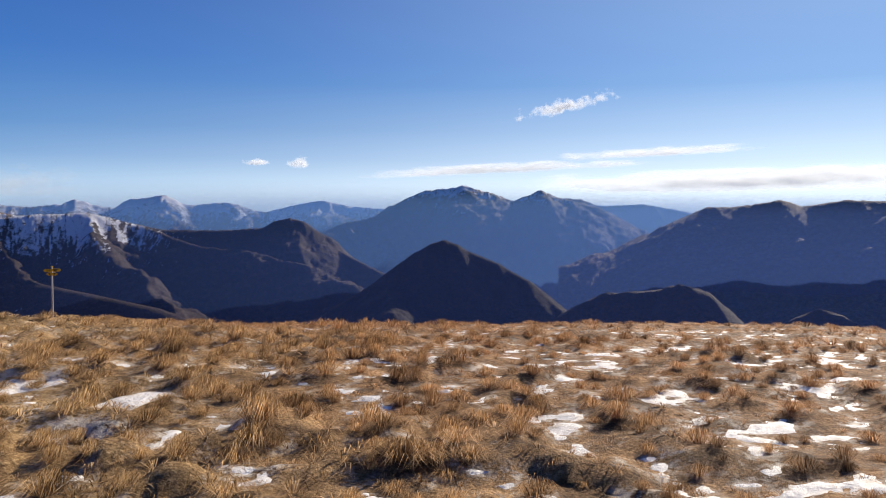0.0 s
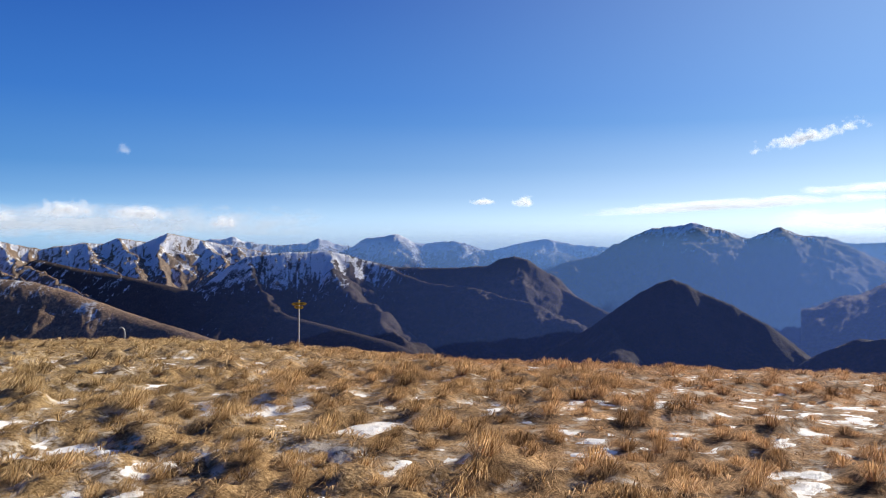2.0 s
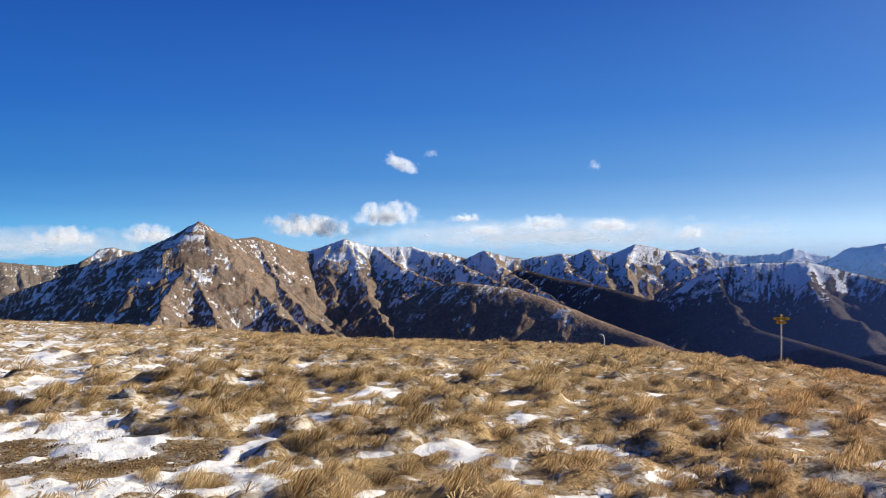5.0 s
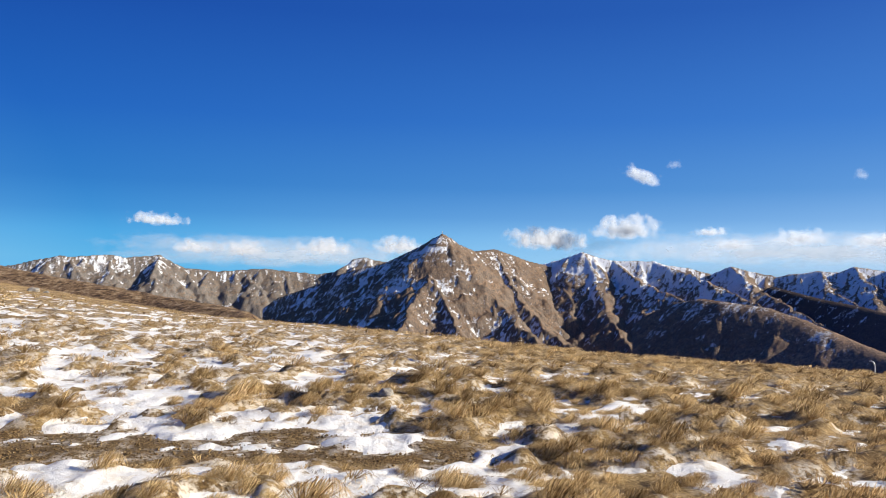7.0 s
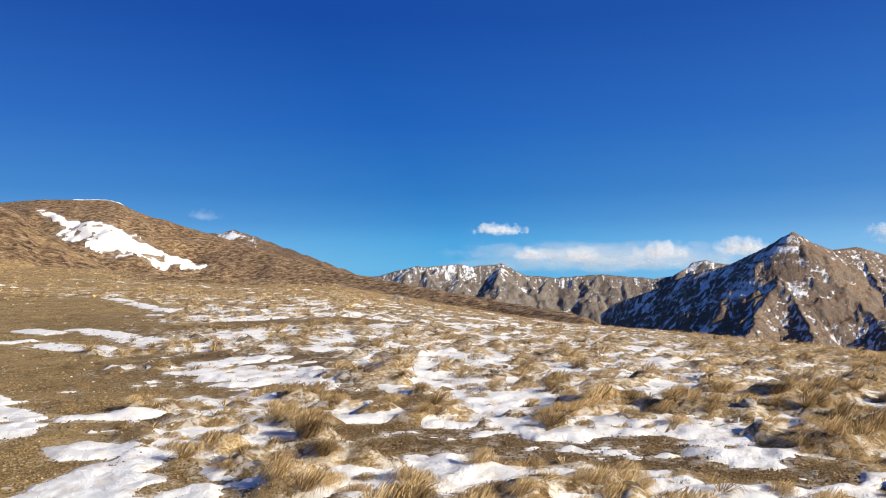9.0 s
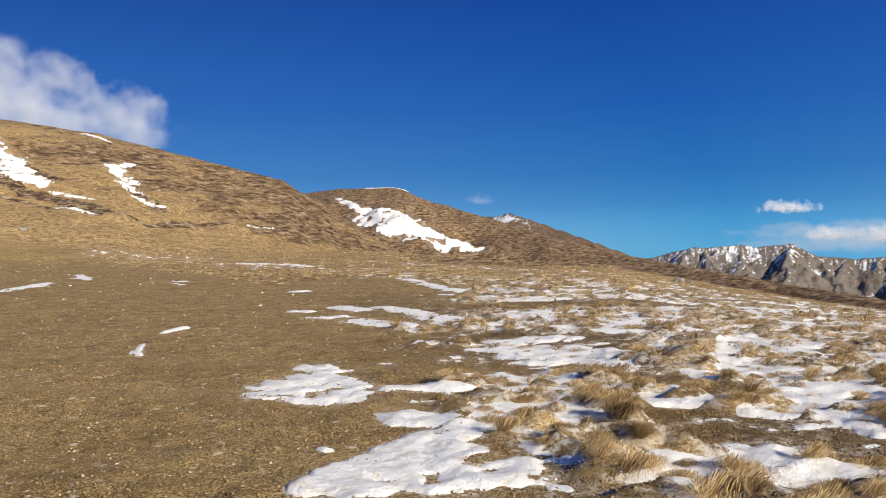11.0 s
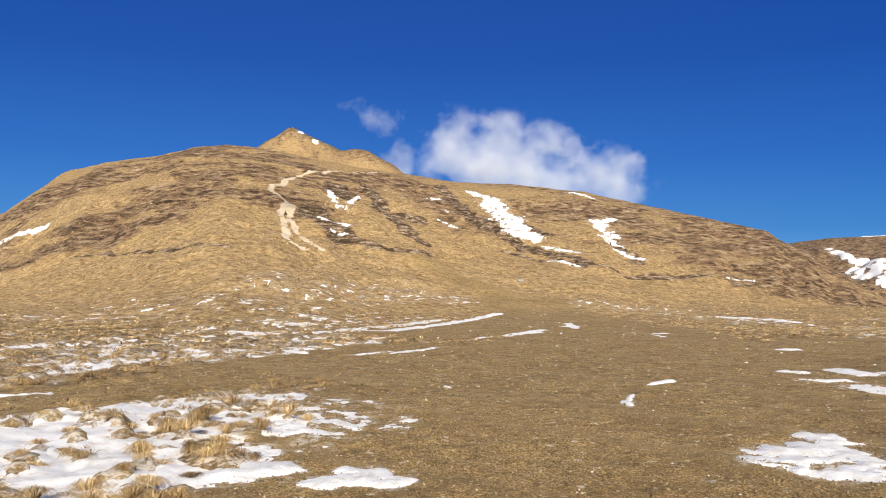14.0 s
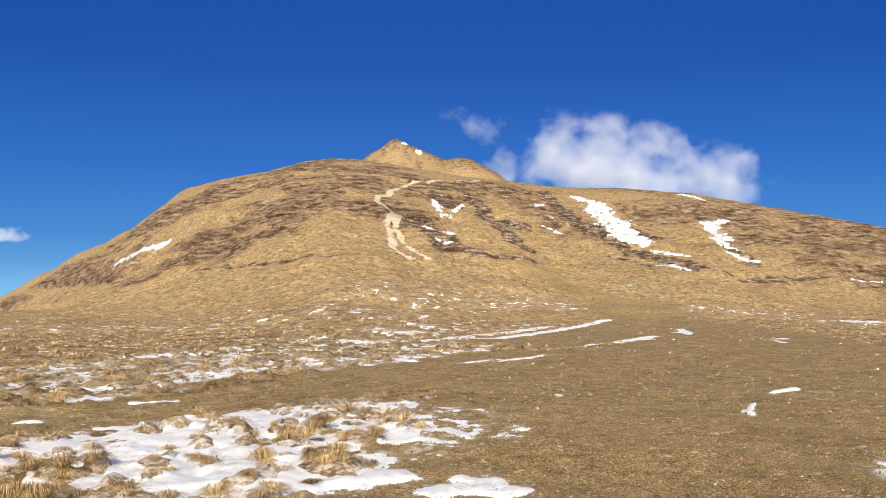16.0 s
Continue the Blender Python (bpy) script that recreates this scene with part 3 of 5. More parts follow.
M_GROUND, M_SNOW = mat_ground(), mat_snow()
M_STRAW = mat_blade("straw_grass", (0.26, 0.16, 0.068), (0.49, 0.335, 0.148), (0.74, 0.56, 0.32))
# brown slopes seen against the sun, their shade put into the dark colour
M_BACKLIT_BROWN = mat_mountain("backlit_brown_slopes", (0.034, 0.022, 0.016), (0.066, 0.042, 0.029), (0.042, 0.032, 0.027), 0.7)
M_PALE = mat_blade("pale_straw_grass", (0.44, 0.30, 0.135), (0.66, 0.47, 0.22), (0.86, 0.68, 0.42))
# darker still: shade of near silhouettes painted into the slope colour
M_BACKLIT_DARK = mat_mountain("backlit_dark_slopes", (0.020, 0.012, 0.009), (0.038, 0.023, 0.016), (0.025, 0.019, 0.017), 0.7)
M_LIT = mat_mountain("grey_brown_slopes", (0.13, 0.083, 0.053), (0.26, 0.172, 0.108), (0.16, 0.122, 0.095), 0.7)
M_ROCKY = mat_mountain("grey_rocky_slopes", (0.12, 0.085, 0.06), (0.22, 0.16, 0.11), (0.16, 0.14, 0.125), 0.7)
M_FAR = mat_mountain("far_slopes", (0.09, 0.075, 0.06), (0.16, 0.12, 0.09), (0.14, 0.12, 0.11), 1.3)


# ---- mesh helpers ----
def sheet(name, v, quads, material, values=None, shade=True):
    """A mesh object from numpy arrays of points and faces (all of one size)."""
    me = bpy.data.meshes.new(name)
    n, k = quads.shape
    me.vertices.add(len(v))
    me.vertices.foreach_set("co", np.ascontiguousarray(v, np.float32).ravel())
    me.loops.add(n * k)
    me.loops.foreach_set("vertex_index", np.ascontiguousarray(quads, np.int32).ravel())
    me.polygons.add(n)
    me.polygons.foreach_set("loop_start", np.arange(0, n * k, k, dtype=np.int32))
    if shade:
        me.polygons.foreach_set("use_smooth", np.ones(n, bool))
    me.update(calc_edges=True)
    for key, val in (values or {}).items():
        at = me.attributes.new(key, "FLOAT", "POINT")
        at.data.foreach_set("value", np.ascontiguousarray(val, np.float32))
    me.materials.append(material)
    return new(name, me)


def grid_faces(rows, cols, wrap=False):
    i, j = np.meshgrid(np.arange(rows - 1), np.arange(cols if wrap else cols - 1), indexing="ij")
    j2 = (j + 1) % cols
    return np.stack([i * cols + j, i * cols + j2, (i + 1) * cols + j2, (i + 1) * cols + j], -1).reshape(-1, 4)


# ---- the ground: one sheet from the camera's feet to the horizon ----
az_fine = np.concatenate([np.arange(-180.0, -104.0, 0.26), np.arange(-104.0, 34.0, 0.45)])
az_all = np.concatenate([az_fine, np.arange(34.0, 179.5, 2.0)])
ring = np.concatenate([[0.05, 0.8], np.geomspace(1.5, 4.6, 10)[:-1], np.geomspace(4.6, 60, 130)[:-1], np.geomspace(60, 175, 130)[:-1], np.geomspace(175, 520, 60)[:-1], np.geomspace(520, 4900, 26)])
A, D = np.meshgrid(az_all, ring)
GX, GY = polar(A, D)
gx, gy = GX.ravel(), GY.ravel()
gz = ground_h(gx, gy) + hummocks(gx, gy)

# strokes on the hill: azimuth and distance of both ends, half width
TRAIL = [(-144.1, 169.1, -147.7, 155.8, 0.5), (-147.7, 155.8, -149.5, 149.6, 0.5), (-149.5, 149.6, -150.5, 130.9, 0.6), (-150.5, 130.9, -151.3, 118.8, 0.7), (-151.3, 118.8, -150.3, 114.2, 0.8),
         (-150.5, 113.6, -150.5, 104.6, 0.55), (-150.5, 104.6, -150.1, 91.4, 0.55), (-150.1, 91.4, -149.1, 89.3, 0.55), (-149.9, 115.7, -149.8, 107.0, 0.55), (-149.8, 107.0, -149.1, 96.3, 0.55),
         (-149.1, 96.3, -147.9, 90.2, 0.55)]
SOIL = [(-148.3, 115.7, -146.5, 103.3, 2.5), (-146.9, 140.3, -146.1, 132.3, 2), (-146.1, 105.3, -143.8, 99.8, 1.2), (-143.8, 101.0, -140.2, 102.4, 0.9), (-144.9, 147.9, -143.7, 127.6, 1.5),
        (-143.7, 127.6, -141.0, 110.4, 1.5), (-144.1, 127.7, -141.4, 129.7, 2.0), (-139.8, 167.3, -137.8, 138.9, 1.5), (-138.2, 141.4, -135.9, 128.2, 1.5), (-135.9, 128.2, -133.3, 118.6, 1.6),
        (-134.1, 121.8, -129.7, 110.1, 1.2), (-134.8, 117.1, -129.7, 106.6, 1.0), (-129.7, 108.2, -123.8, 111.1, 1.0), (-123.8, 116.4, -118.7, 117.6, 0.9), (-127.5, 127.1, -125.8, 118.7, 1.2),
        (-134.4, 135.3, -132.5, 127.1, 1.0), (-163.8, 104.8, -158.6, 89.1, 0.5), (-158.6, 89.7, -154.4, 82.2, 0.7)]
HEATH = [(-174.5, 215, -170.0, 190, 5), (-169.5, 170, -165.5, 165, 6), (-160, 170, -153, 172, 6), (-172.0, 179.9, -165.2, 113.6, 2.5), (-165.2, 118.3, -159.8, 110.6, 4), (-159.8, 118.6, -151.7, 116.2, 5), (-158.7, 127.9, -149.3, 148.5, 6), (-162.1, 163.2, -163.9, 156.7, 4),
         (-155.6, 155.7, -150.1, 154.1, 5), (-165.0, 158.9, -160.2, 162.8, 4), (-163.1, 122.8, -155.6, 118.4, 5), (-148.5, 136.0, -142.9, 165.0, 4), (-168.7, 140.0, -167.4, 149.2, 2)]


def masks(x, y):
    d = np.hypot(x, y)
    az = np.degrees(np.arctan2(x, y))
    x0, y0 = x, y
    x, y = x + 1.3 * fbm(x / 7, y / 7, 141, 3), y + 1.3 * fbm(x / 7, y / 7, 145, 3)
    tr = np.full(x.shape, 9.0)
    for s in TRAIL:
        near = by(d, s)
        tr[near] = np.minimum(tr[near], stroke(x[near], y[near], *s))
    so = np.full(x.shape, 9.0)
    for s in SOIL:
        near = by(d, s)
        so[near] = np.minimum(so[near], stroke(x[near], y[near], *s))
    so = so + 0.5 * fbm(x / 2.5, y / 2.5, 61, 4)
    x, y = x0, y0
    heath = smooth(-0.2, 0.35, 0.6 * fbm(x / 34, y / 34, 63, 4) + 0.5 * fbm(x / 9, y / 4, 67, 4, 0.65) + 0.25 * smooth(120, 170, d)) * smooth(85, 150, d) * 0.72
    cloudy = 0.9 * fbm(x / 16, y / 16, 69, 5, 0.6)
    heath = heath * np.where(az < -143, 0.45, 0.9)
    for s in HEATH:
        heath = np.maximum(heath, smooth(1.8, 0.6, stroke(x, y, *s[:4], 1.5 * s[4]) + cloudy))
    for s in ((-130, 150, -117, 132, 14), (-141, 150, -137, 128, 6), (-124, 165, -114, 150, 12)):
        heath = np.maximum(heath, 0.85 * smooth(1.6, 0.4, stroke(x, y, *s) + cloudy))
    heath = np.maximum(heath, 0.9 * smooth(62, 95, d + 14 * cloudy) * smooth(-112, -106, az))
    heath = np.maximum(heath, smooth(300, 340, d) * smooth(-136, -140, az) * 0.6)
    heath = np.maximum(heath, smooth(180, 220, d) * smooth(-119, -115, az) * 0.9)
    streaks = smooth(-0.30, 0.12, fbm(az / 7, ground_h(x, y) / 2.6, 73, 4, 0.6))      # grassy bands along the contour
    heath = heath * np.where(az < -143, 0.30 + 0.70 * streaks, np.where(az < -118, 0.60 + 0.40 * streaks, 1.0))
    return smooth(1.4, 0.3, tr), smooth(1.6, 0.3, so), heath


trail_v, soil_v, heath_v = masks(gx, gy)
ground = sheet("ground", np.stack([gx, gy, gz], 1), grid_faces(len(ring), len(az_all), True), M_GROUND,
               {"gravel": gravel_m(gx, gy), "trail": trail_v, "soil": soil_v, "heath": heath_v, "glare_side": glare_side(gx, gy), "sward": smooth(30, 80, np.hypot(gx, gy)), "grit_shade": grit_shade(gx, gy), "frost": smooth(-0.40, 0.04, snow_m(gx, gy)) * (1 - 0.55 * smooth(25, 34, np.hypot(gx, gy)))})
tagged(ground, "dry golden alpine meadow with a bare gravel track and hill", "ground", kind="structure")


# ---- mountains ----
def box_mean(a, n, axis):
    """Running mean of a grid along one axis."""
    pad = [(0, 0), (0, 0)]
    pad[axis] = (n + 1, n)
    c = np.cumsum(np.pad(a, pad, mode="edge"), axis)
    k = 2 * n + 1
    return (c[k:] - c[:-k]) / k if axis == 0 else (c[:, k:] - c[:, :-k]) / k


def roof(x, y, lines, slope, cap):
    """Height under many ridge lines that fall off on both sides, and the distance from the ridge that rules each point."""
    best, under, along, base = np.full(x.shape, -1e5), np.full(x.shape, 1e5), np.zeros(x.shape), 0.0
    for line in lines:
        base += 97
        for p, q in zip(line, line[1:]):
            ex, ey = q[0] - p[0], q[1] - p[1]
            t = np.clip(((x - p[0]) * ex + (y - p[1]) * ey) / (ex * ex + ey * ey + 1e-9), 0, 1)
            d = np.hypot(x - p[0] - t * ex, y - p[1] - t * ey)
            h = p[2] + t * (q[2] - p[2]) - slope * (np.sqrt(d * d + cap * cap) - cap if cap else d)
            better = h > best
            side = np.where((x - p[0]) * ey > (y - p[1]) * ex, 0.0, 4321.0)
            best, under, along = np.where(better, h, best), np.where(better, d, under), np.where(better, base + t * np.hypot(ex, ey) + side, along)
            base += np.hypot(ex, ey)
    return best, under, along


def twig(rng, p, heading, length, drop):
    """A short side ridge from p that winds a little and goes down."""
    pts = [p]
    for s in (0.5, 1.0):
        heading = heading + rng.normal(0, 0.18)
        q = pts[-1][:2] + 0.5 * length * np.array([math.sin(heading), math.cos(heading)])
        pts.append(np.array([*q, p[2] - drop * s * rng.uniform(0.9, 1.1)]))
    return np.array(pts)


def side_ridges(rng, line, count, slope, share, first=0.12):
    """Side ridges that leave a spur on both sides, downhill."""
    cuts = np.concatenate([[0], np.cumsum(np.hypot(*np.diff(line[:, :2], axis=0).T))])
    made = []
    for k in range(count):
        s = cuts[-1] * (first + (0.95 - first) * (k + rng.uniform(0.1, 0.9)) / count)
        p = np.array([np.interp(s, cuts, line[:, i]) for i in range(3)])
        way = line[-1, :2] - line[0, :2]
        heading = math.atan2(*way) + (1 if k % 2 else -1) * rng.uniform(0.6, 1.05)
        length = cuts[-1] * share * rng.uniform(0.6, 1.2)
        made.append(twig(rng, p, heading, length, length * slope * rng.uniform(0.72, 0.88)))
    return made


def mountain(name, label, crest, slope, seed, material, spurs=(), auto=0, reach=160, twigs=6, share=0.35, buds=0, rough=0.1, scale=60, back=220, low=-420, step=0.10, rows=150,
             snow=(0.0, 0.0, 0.0, 0.0), jag=0.0, cap=0.0, ends=1.0, bare=None):
    """A mountain of its own: a crest line, spurs that run down from it and branch, and gullies between them.
    snow: value at the top, loss per metre below it, gain on slopes turned from the sun, gain in hollows. bare: azimuths between which the snow gives out."""
    line = crest_xyz(crest)
    rng = np.random.RandomState(seed)
    top = line[:, 2].max()
    main = [crest_xyz(s) for s in spurs]
    cuts = np.concatenate([[0], np.cumsum(np.hypot(*np.diff(line[:, :2], axis=0).T))])
    for k in range(auto):
        s = cuts[-1] * (k + rng.uniform(0.15, 0.85)) / auto
        p = np.array([np.interp(s, cuts, line[:, i]) for i in range(3)])
        length = reach * rng.uniform(0.6, 1.3)
        main.append(twig(rng, p, math.atan2(-p[0], -p[1]) + rng.normal(0, 0.3), length, length * slope * rng.uniform(0.6, 0.8)))
    lines = list(main)
    for m in main:
        second = side_ridges(rng, m, twigs, slope, share)
        lines += second
        for s in second:
            lines += side_ridges(rng, s, 2, slope, 0.4, 0.3)
    for k in range(buds):
        s = cuts[-1] * (k + rng.uniform(0.1, 0.9)) / buds
        p = np.array([np.interp(s, cuts, line[:, i]) for i in range(3)])
        length = rng.uniform(25, 70)
        lines.append(twig(rng, p, math.atan2(-p[0], -p[1]) + rng.normal(0, 0.5), length, length * slope * rng.uniform(0.65, 0.85)))
    c = np.array(crest, float)
    near = min([np.hypot(l[:, 0], l[:, 1]).min() for l in main + [line]])
    az = np.arange(c[:, 0].min() - ends, c[:, 0].max() + ends, step)
    rr = np.linspace(max(near - 260, near * 0.5), c[:, 2].max() + back, rows)
    A, D = np.meshgrid(az, rr)
    x, y = (v.ravel() for v in polar(A, D))
    z, off, along = roof(x, y, [line], slope, cap)
    loose = np.minimum(off / 90, 1) * scale * 0.42
    wx, wy = x + loose * fbm(x / scale, y / scale, seed + 40, 4), y + loose * fbm(x / scale, y / scale, seed + 50, 4)
    h, u, other = roof(wx, wy, lines, slope, cap)
    down, along = np.where(h > z, u, off), np.where(h > z, other + 777, along)
    under = np.where(h > z, np.minimum(off, u + 0.25 * off), off)
    z = np.maximum(z, h)
    crease = np.abs(fbm(x / scale, y / scale, seed + 60, 6, 0.55))
    z = z + rough * np.minimum(off, scale * 1.4) * (0.30 - crease) - rough * 0.5 * np.minimum(under, scale * 0.5) * np.abs(fbm(x / (scale * 0.25), y / (scale * 0.25), seed + 30, 4, 0.6))
    if jag:
        z = z + jag * fbm(x / (jag * 4.5), y / (jag * 4.5), seed + 20, 5)
    Z = z.reshape(A.shape)
    sr, sc = np.gradient(Z, axis=0) / (rr[1] - rr[0]), np.gradient(Z, axis=1) / (np.radians(step) * D)
    face = -(sr * np.cos(np.radians(SUN_AZ - A)) + sc * np.sin(np.radians(SUN_AZ - A))).ravel()
    nr, nc = max(1, int(9 / (rr[1] - rr[0]))), max(1, int(9 / (np.radians(step) * D.mean())))
    hollow = np.clip((box_mean(box_mean(Z, nr, 0), nc, 1) - Z).ravel() / 2.5, -1.2, 1.2)
    val = snow[0] - snow[1] * (top - z) - snow[2] * np.clip(face, -1, 1) + snow[3] * hollow + 0.22 * fbm(x / 120, y / 120, seed + 8, 4) + 0.62 * fbm(along / 9, down / 70, seed + 9, 4, 0.7) * np.minimum(1, snow[0] * 3)
    if bare:
        val = val - 0.6 * smooth(*bare, A.ravel())
    q = grid_faces(rows, len(az))
    q = q[(z[q] > low).any(1)]
    keep = np.zeros(len(x), bool)
    keep[q.ravel()] = True
    idx = np.cumsum(keep) - 1
    ob = sheet(name, np.stack([x, y, z], 1)[keep], idx[q], material, {"snow": val[keep]})
    return tagged(ob, label, "mountain", kind="structure")


mountain("mountain", "low brown hill below the meadow, painted in backlit shade",
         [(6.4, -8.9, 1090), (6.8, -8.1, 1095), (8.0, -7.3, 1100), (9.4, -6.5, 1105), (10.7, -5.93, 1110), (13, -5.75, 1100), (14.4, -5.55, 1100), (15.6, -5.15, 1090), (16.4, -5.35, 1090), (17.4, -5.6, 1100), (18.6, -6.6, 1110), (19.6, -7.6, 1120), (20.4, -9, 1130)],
         0.95, 11, M_BACKLIT_DARK, auto=2, reach=120, twigs=1, rough=0.08, scale=50, low=-420, rows=90, cap=2)
mountain("mountain", "small knob in the valley, painted in backlit shade",
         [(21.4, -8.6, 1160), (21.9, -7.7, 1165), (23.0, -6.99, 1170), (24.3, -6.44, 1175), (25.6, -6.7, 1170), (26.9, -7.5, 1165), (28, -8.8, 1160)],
         0.95, 13, M_BACKLIT_DARK, auto=2, reach=110, twigs=2, rough=0.12, scale=45, low=-420, rows=80, cap=2)
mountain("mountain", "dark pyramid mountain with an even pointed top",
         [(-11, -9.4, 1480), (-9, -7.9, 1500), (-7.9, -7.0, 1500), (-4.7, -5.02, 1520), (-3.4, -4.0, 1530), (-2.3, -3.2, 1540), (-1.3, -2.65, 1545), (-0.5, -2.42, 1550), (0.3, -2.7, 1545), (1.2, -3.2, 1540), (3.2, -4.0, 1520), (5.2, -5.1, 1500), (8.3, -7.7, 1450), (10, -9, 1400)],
         0.80, 21, M_BACKLIT_DARK, spurs=[[(-4.7, -5.02, 1520), (-4.4, -6.6, 1400), (-3.6, -8.0, 1300)]],
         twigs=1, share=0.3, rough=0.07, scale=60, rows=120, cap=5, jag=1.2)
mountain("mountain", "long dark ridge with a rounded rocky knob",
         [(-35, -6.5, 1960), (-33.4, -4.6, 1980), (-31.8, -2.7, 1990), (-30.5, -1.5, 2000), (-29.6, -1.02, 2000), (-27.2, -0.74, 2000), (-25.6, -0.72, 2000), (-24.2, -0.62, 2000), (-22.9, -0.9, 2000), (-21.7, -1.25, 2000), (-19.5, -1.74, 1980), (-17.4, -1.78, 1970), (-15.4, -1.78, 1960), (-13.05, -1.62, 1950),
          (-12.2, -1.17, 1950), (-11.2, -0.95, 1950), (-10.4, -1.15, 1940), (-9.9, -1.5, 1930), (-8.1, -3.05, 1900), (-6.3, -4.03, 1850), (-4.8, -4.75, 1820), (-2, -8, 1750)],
         0.80, 31, M_BACKLIT_BROWN, spurs=[[(-20.5, -1.6, 1985), (-17.7, -2.75, 1900), (-13.8, -3.28, 1830), (-9.96, -4.37, 1750), (-6.9, -5.7, 1680), (-5.0, -7.0, 1620)],
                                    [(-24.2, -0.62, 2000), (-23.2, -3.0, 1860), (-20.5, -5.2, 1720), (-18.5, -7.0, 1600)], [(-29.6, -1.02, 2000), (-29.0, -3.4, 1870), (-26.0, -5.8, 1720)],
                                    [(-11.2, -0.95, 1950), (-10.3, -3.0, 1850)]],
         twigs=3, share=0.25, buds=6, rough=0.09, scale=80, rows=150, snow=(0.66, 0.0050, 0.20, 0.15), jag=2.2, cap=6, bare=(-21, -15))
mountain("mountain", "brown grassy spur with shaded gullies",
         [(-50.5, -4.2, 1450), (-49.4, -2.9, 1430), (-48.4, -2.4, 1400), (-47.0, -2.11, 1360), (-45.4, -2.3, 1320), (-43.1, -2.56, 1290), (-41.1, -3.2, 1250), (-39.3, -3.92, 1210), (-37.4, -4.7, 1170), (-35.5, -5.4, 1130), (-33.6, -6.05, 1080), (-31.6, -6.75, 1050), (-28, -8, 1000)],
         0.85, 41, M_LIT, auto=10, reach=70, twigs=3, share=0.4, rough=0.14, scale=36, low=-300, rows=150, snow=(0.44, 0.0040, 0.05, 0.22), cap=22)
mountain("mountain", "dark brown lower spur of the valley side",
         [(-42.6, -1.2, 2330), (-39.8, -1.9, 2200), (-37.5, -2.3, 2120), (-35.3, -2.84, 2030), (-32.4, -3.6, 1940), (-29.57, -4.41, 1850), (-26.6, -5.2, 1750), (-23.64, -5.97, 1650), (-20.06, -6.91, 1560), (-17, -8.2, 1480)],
         0.75, 51, M_BACKLIT_BROWN, auto=9, reach=130, twigs=4, share=0.4, rough=0.12, scale=60, rows=150, snow=(0.40, 0.0022, 0.06, 0.22), cap=14)
mountain("mountain", "snow-streaked brown mountain range above the valley",
         [(-59, -0.6, 2520), (-57.75, 0.0, 2510), (-56.4, 0.38, 2500), (-54.9, 0.92, 2480), (-53.97, 0.58, 2480), (-52.84, 0.34, 2470), (-51.4, 0.36, 2465), (-50.2, 0.36, 2460), (-49.2, 0.08, 2455), (-48.0, -0.04, 2450), (-46.4, -0.45, 2450), (-45.2, 0.12, 2440), (-44.0, -0.2, 2440), (-42.5, -0.52, 2430),
          (-41.2, -0.3, 2425), (-39.8, -0.1, 2420), (-38.8, -0.2, 2420), (-37.9, 0.2, 2420), (-36.1, -0.05, 2420), (-34.8, 0.56, 2420), (-33.6, 0.3, 2420), (-32.7, 0.1, 2420), (-31.7, -0.1, 2420), (-28, -0.8, 2400), (-22, -1.8, 2380)],
         0.80, 61, M_LIT,
         spurs=[[(-54.83, 0.9, 2480), (-54.02, -0.69, 2380), (-53.54, -2.21, 2270), (-52.96, -3.53, 2170), (-52.2, -4.83, 2070), (-51.4, -6.2, 1960)], [(-50.2, 0.36, 2460), (-46.74, -0.95, 2330), (-44.0, -2.25, 2180), (-41.5, -3.6, 2020)],
                [(-52.84, 0.34, 2470), (-51.17, -1.0, 2340), (-48.46, -2.23, 2200), (-46.5, -4.0, 2050)], [(-45.2, 0.12, 2440), (-43.69, -1.33, 2310), (-41.4, -2.67, 2170), (-39.0, -4.0, 2020)],
                [(-39.8, -0.1, 2420), (-38.9, -1.5, 2310), (-37.4, -2.8, 2180)], [(-37.9, 0.2, 2420), (-36.8, -1.4, 2290), (-36.2, -3.2, 2150)], [(-34.8, 0.56, 2420), (-35.6, -1.3, 2290), (-34.5, -3.6, 2120), (-33, -5.4, 1960)],
                [(-32.7, 0.1, 2420), (-31.1, -1.67, 2300), (-29.6, -4.0, 2120), (-28, -5.5, 1990)], [(-56.4, 0.38, 2500), (-56.3, -1.4, 2380), (-55.4, -3.4, 2230)]],
         twigs=7, share=0.28, buds=26, rough=0.16, scale=70, low=-380, rows=190, snow=(0.72, 0.0026, 0.24, 0.18), jag=2.4, step=0.08)
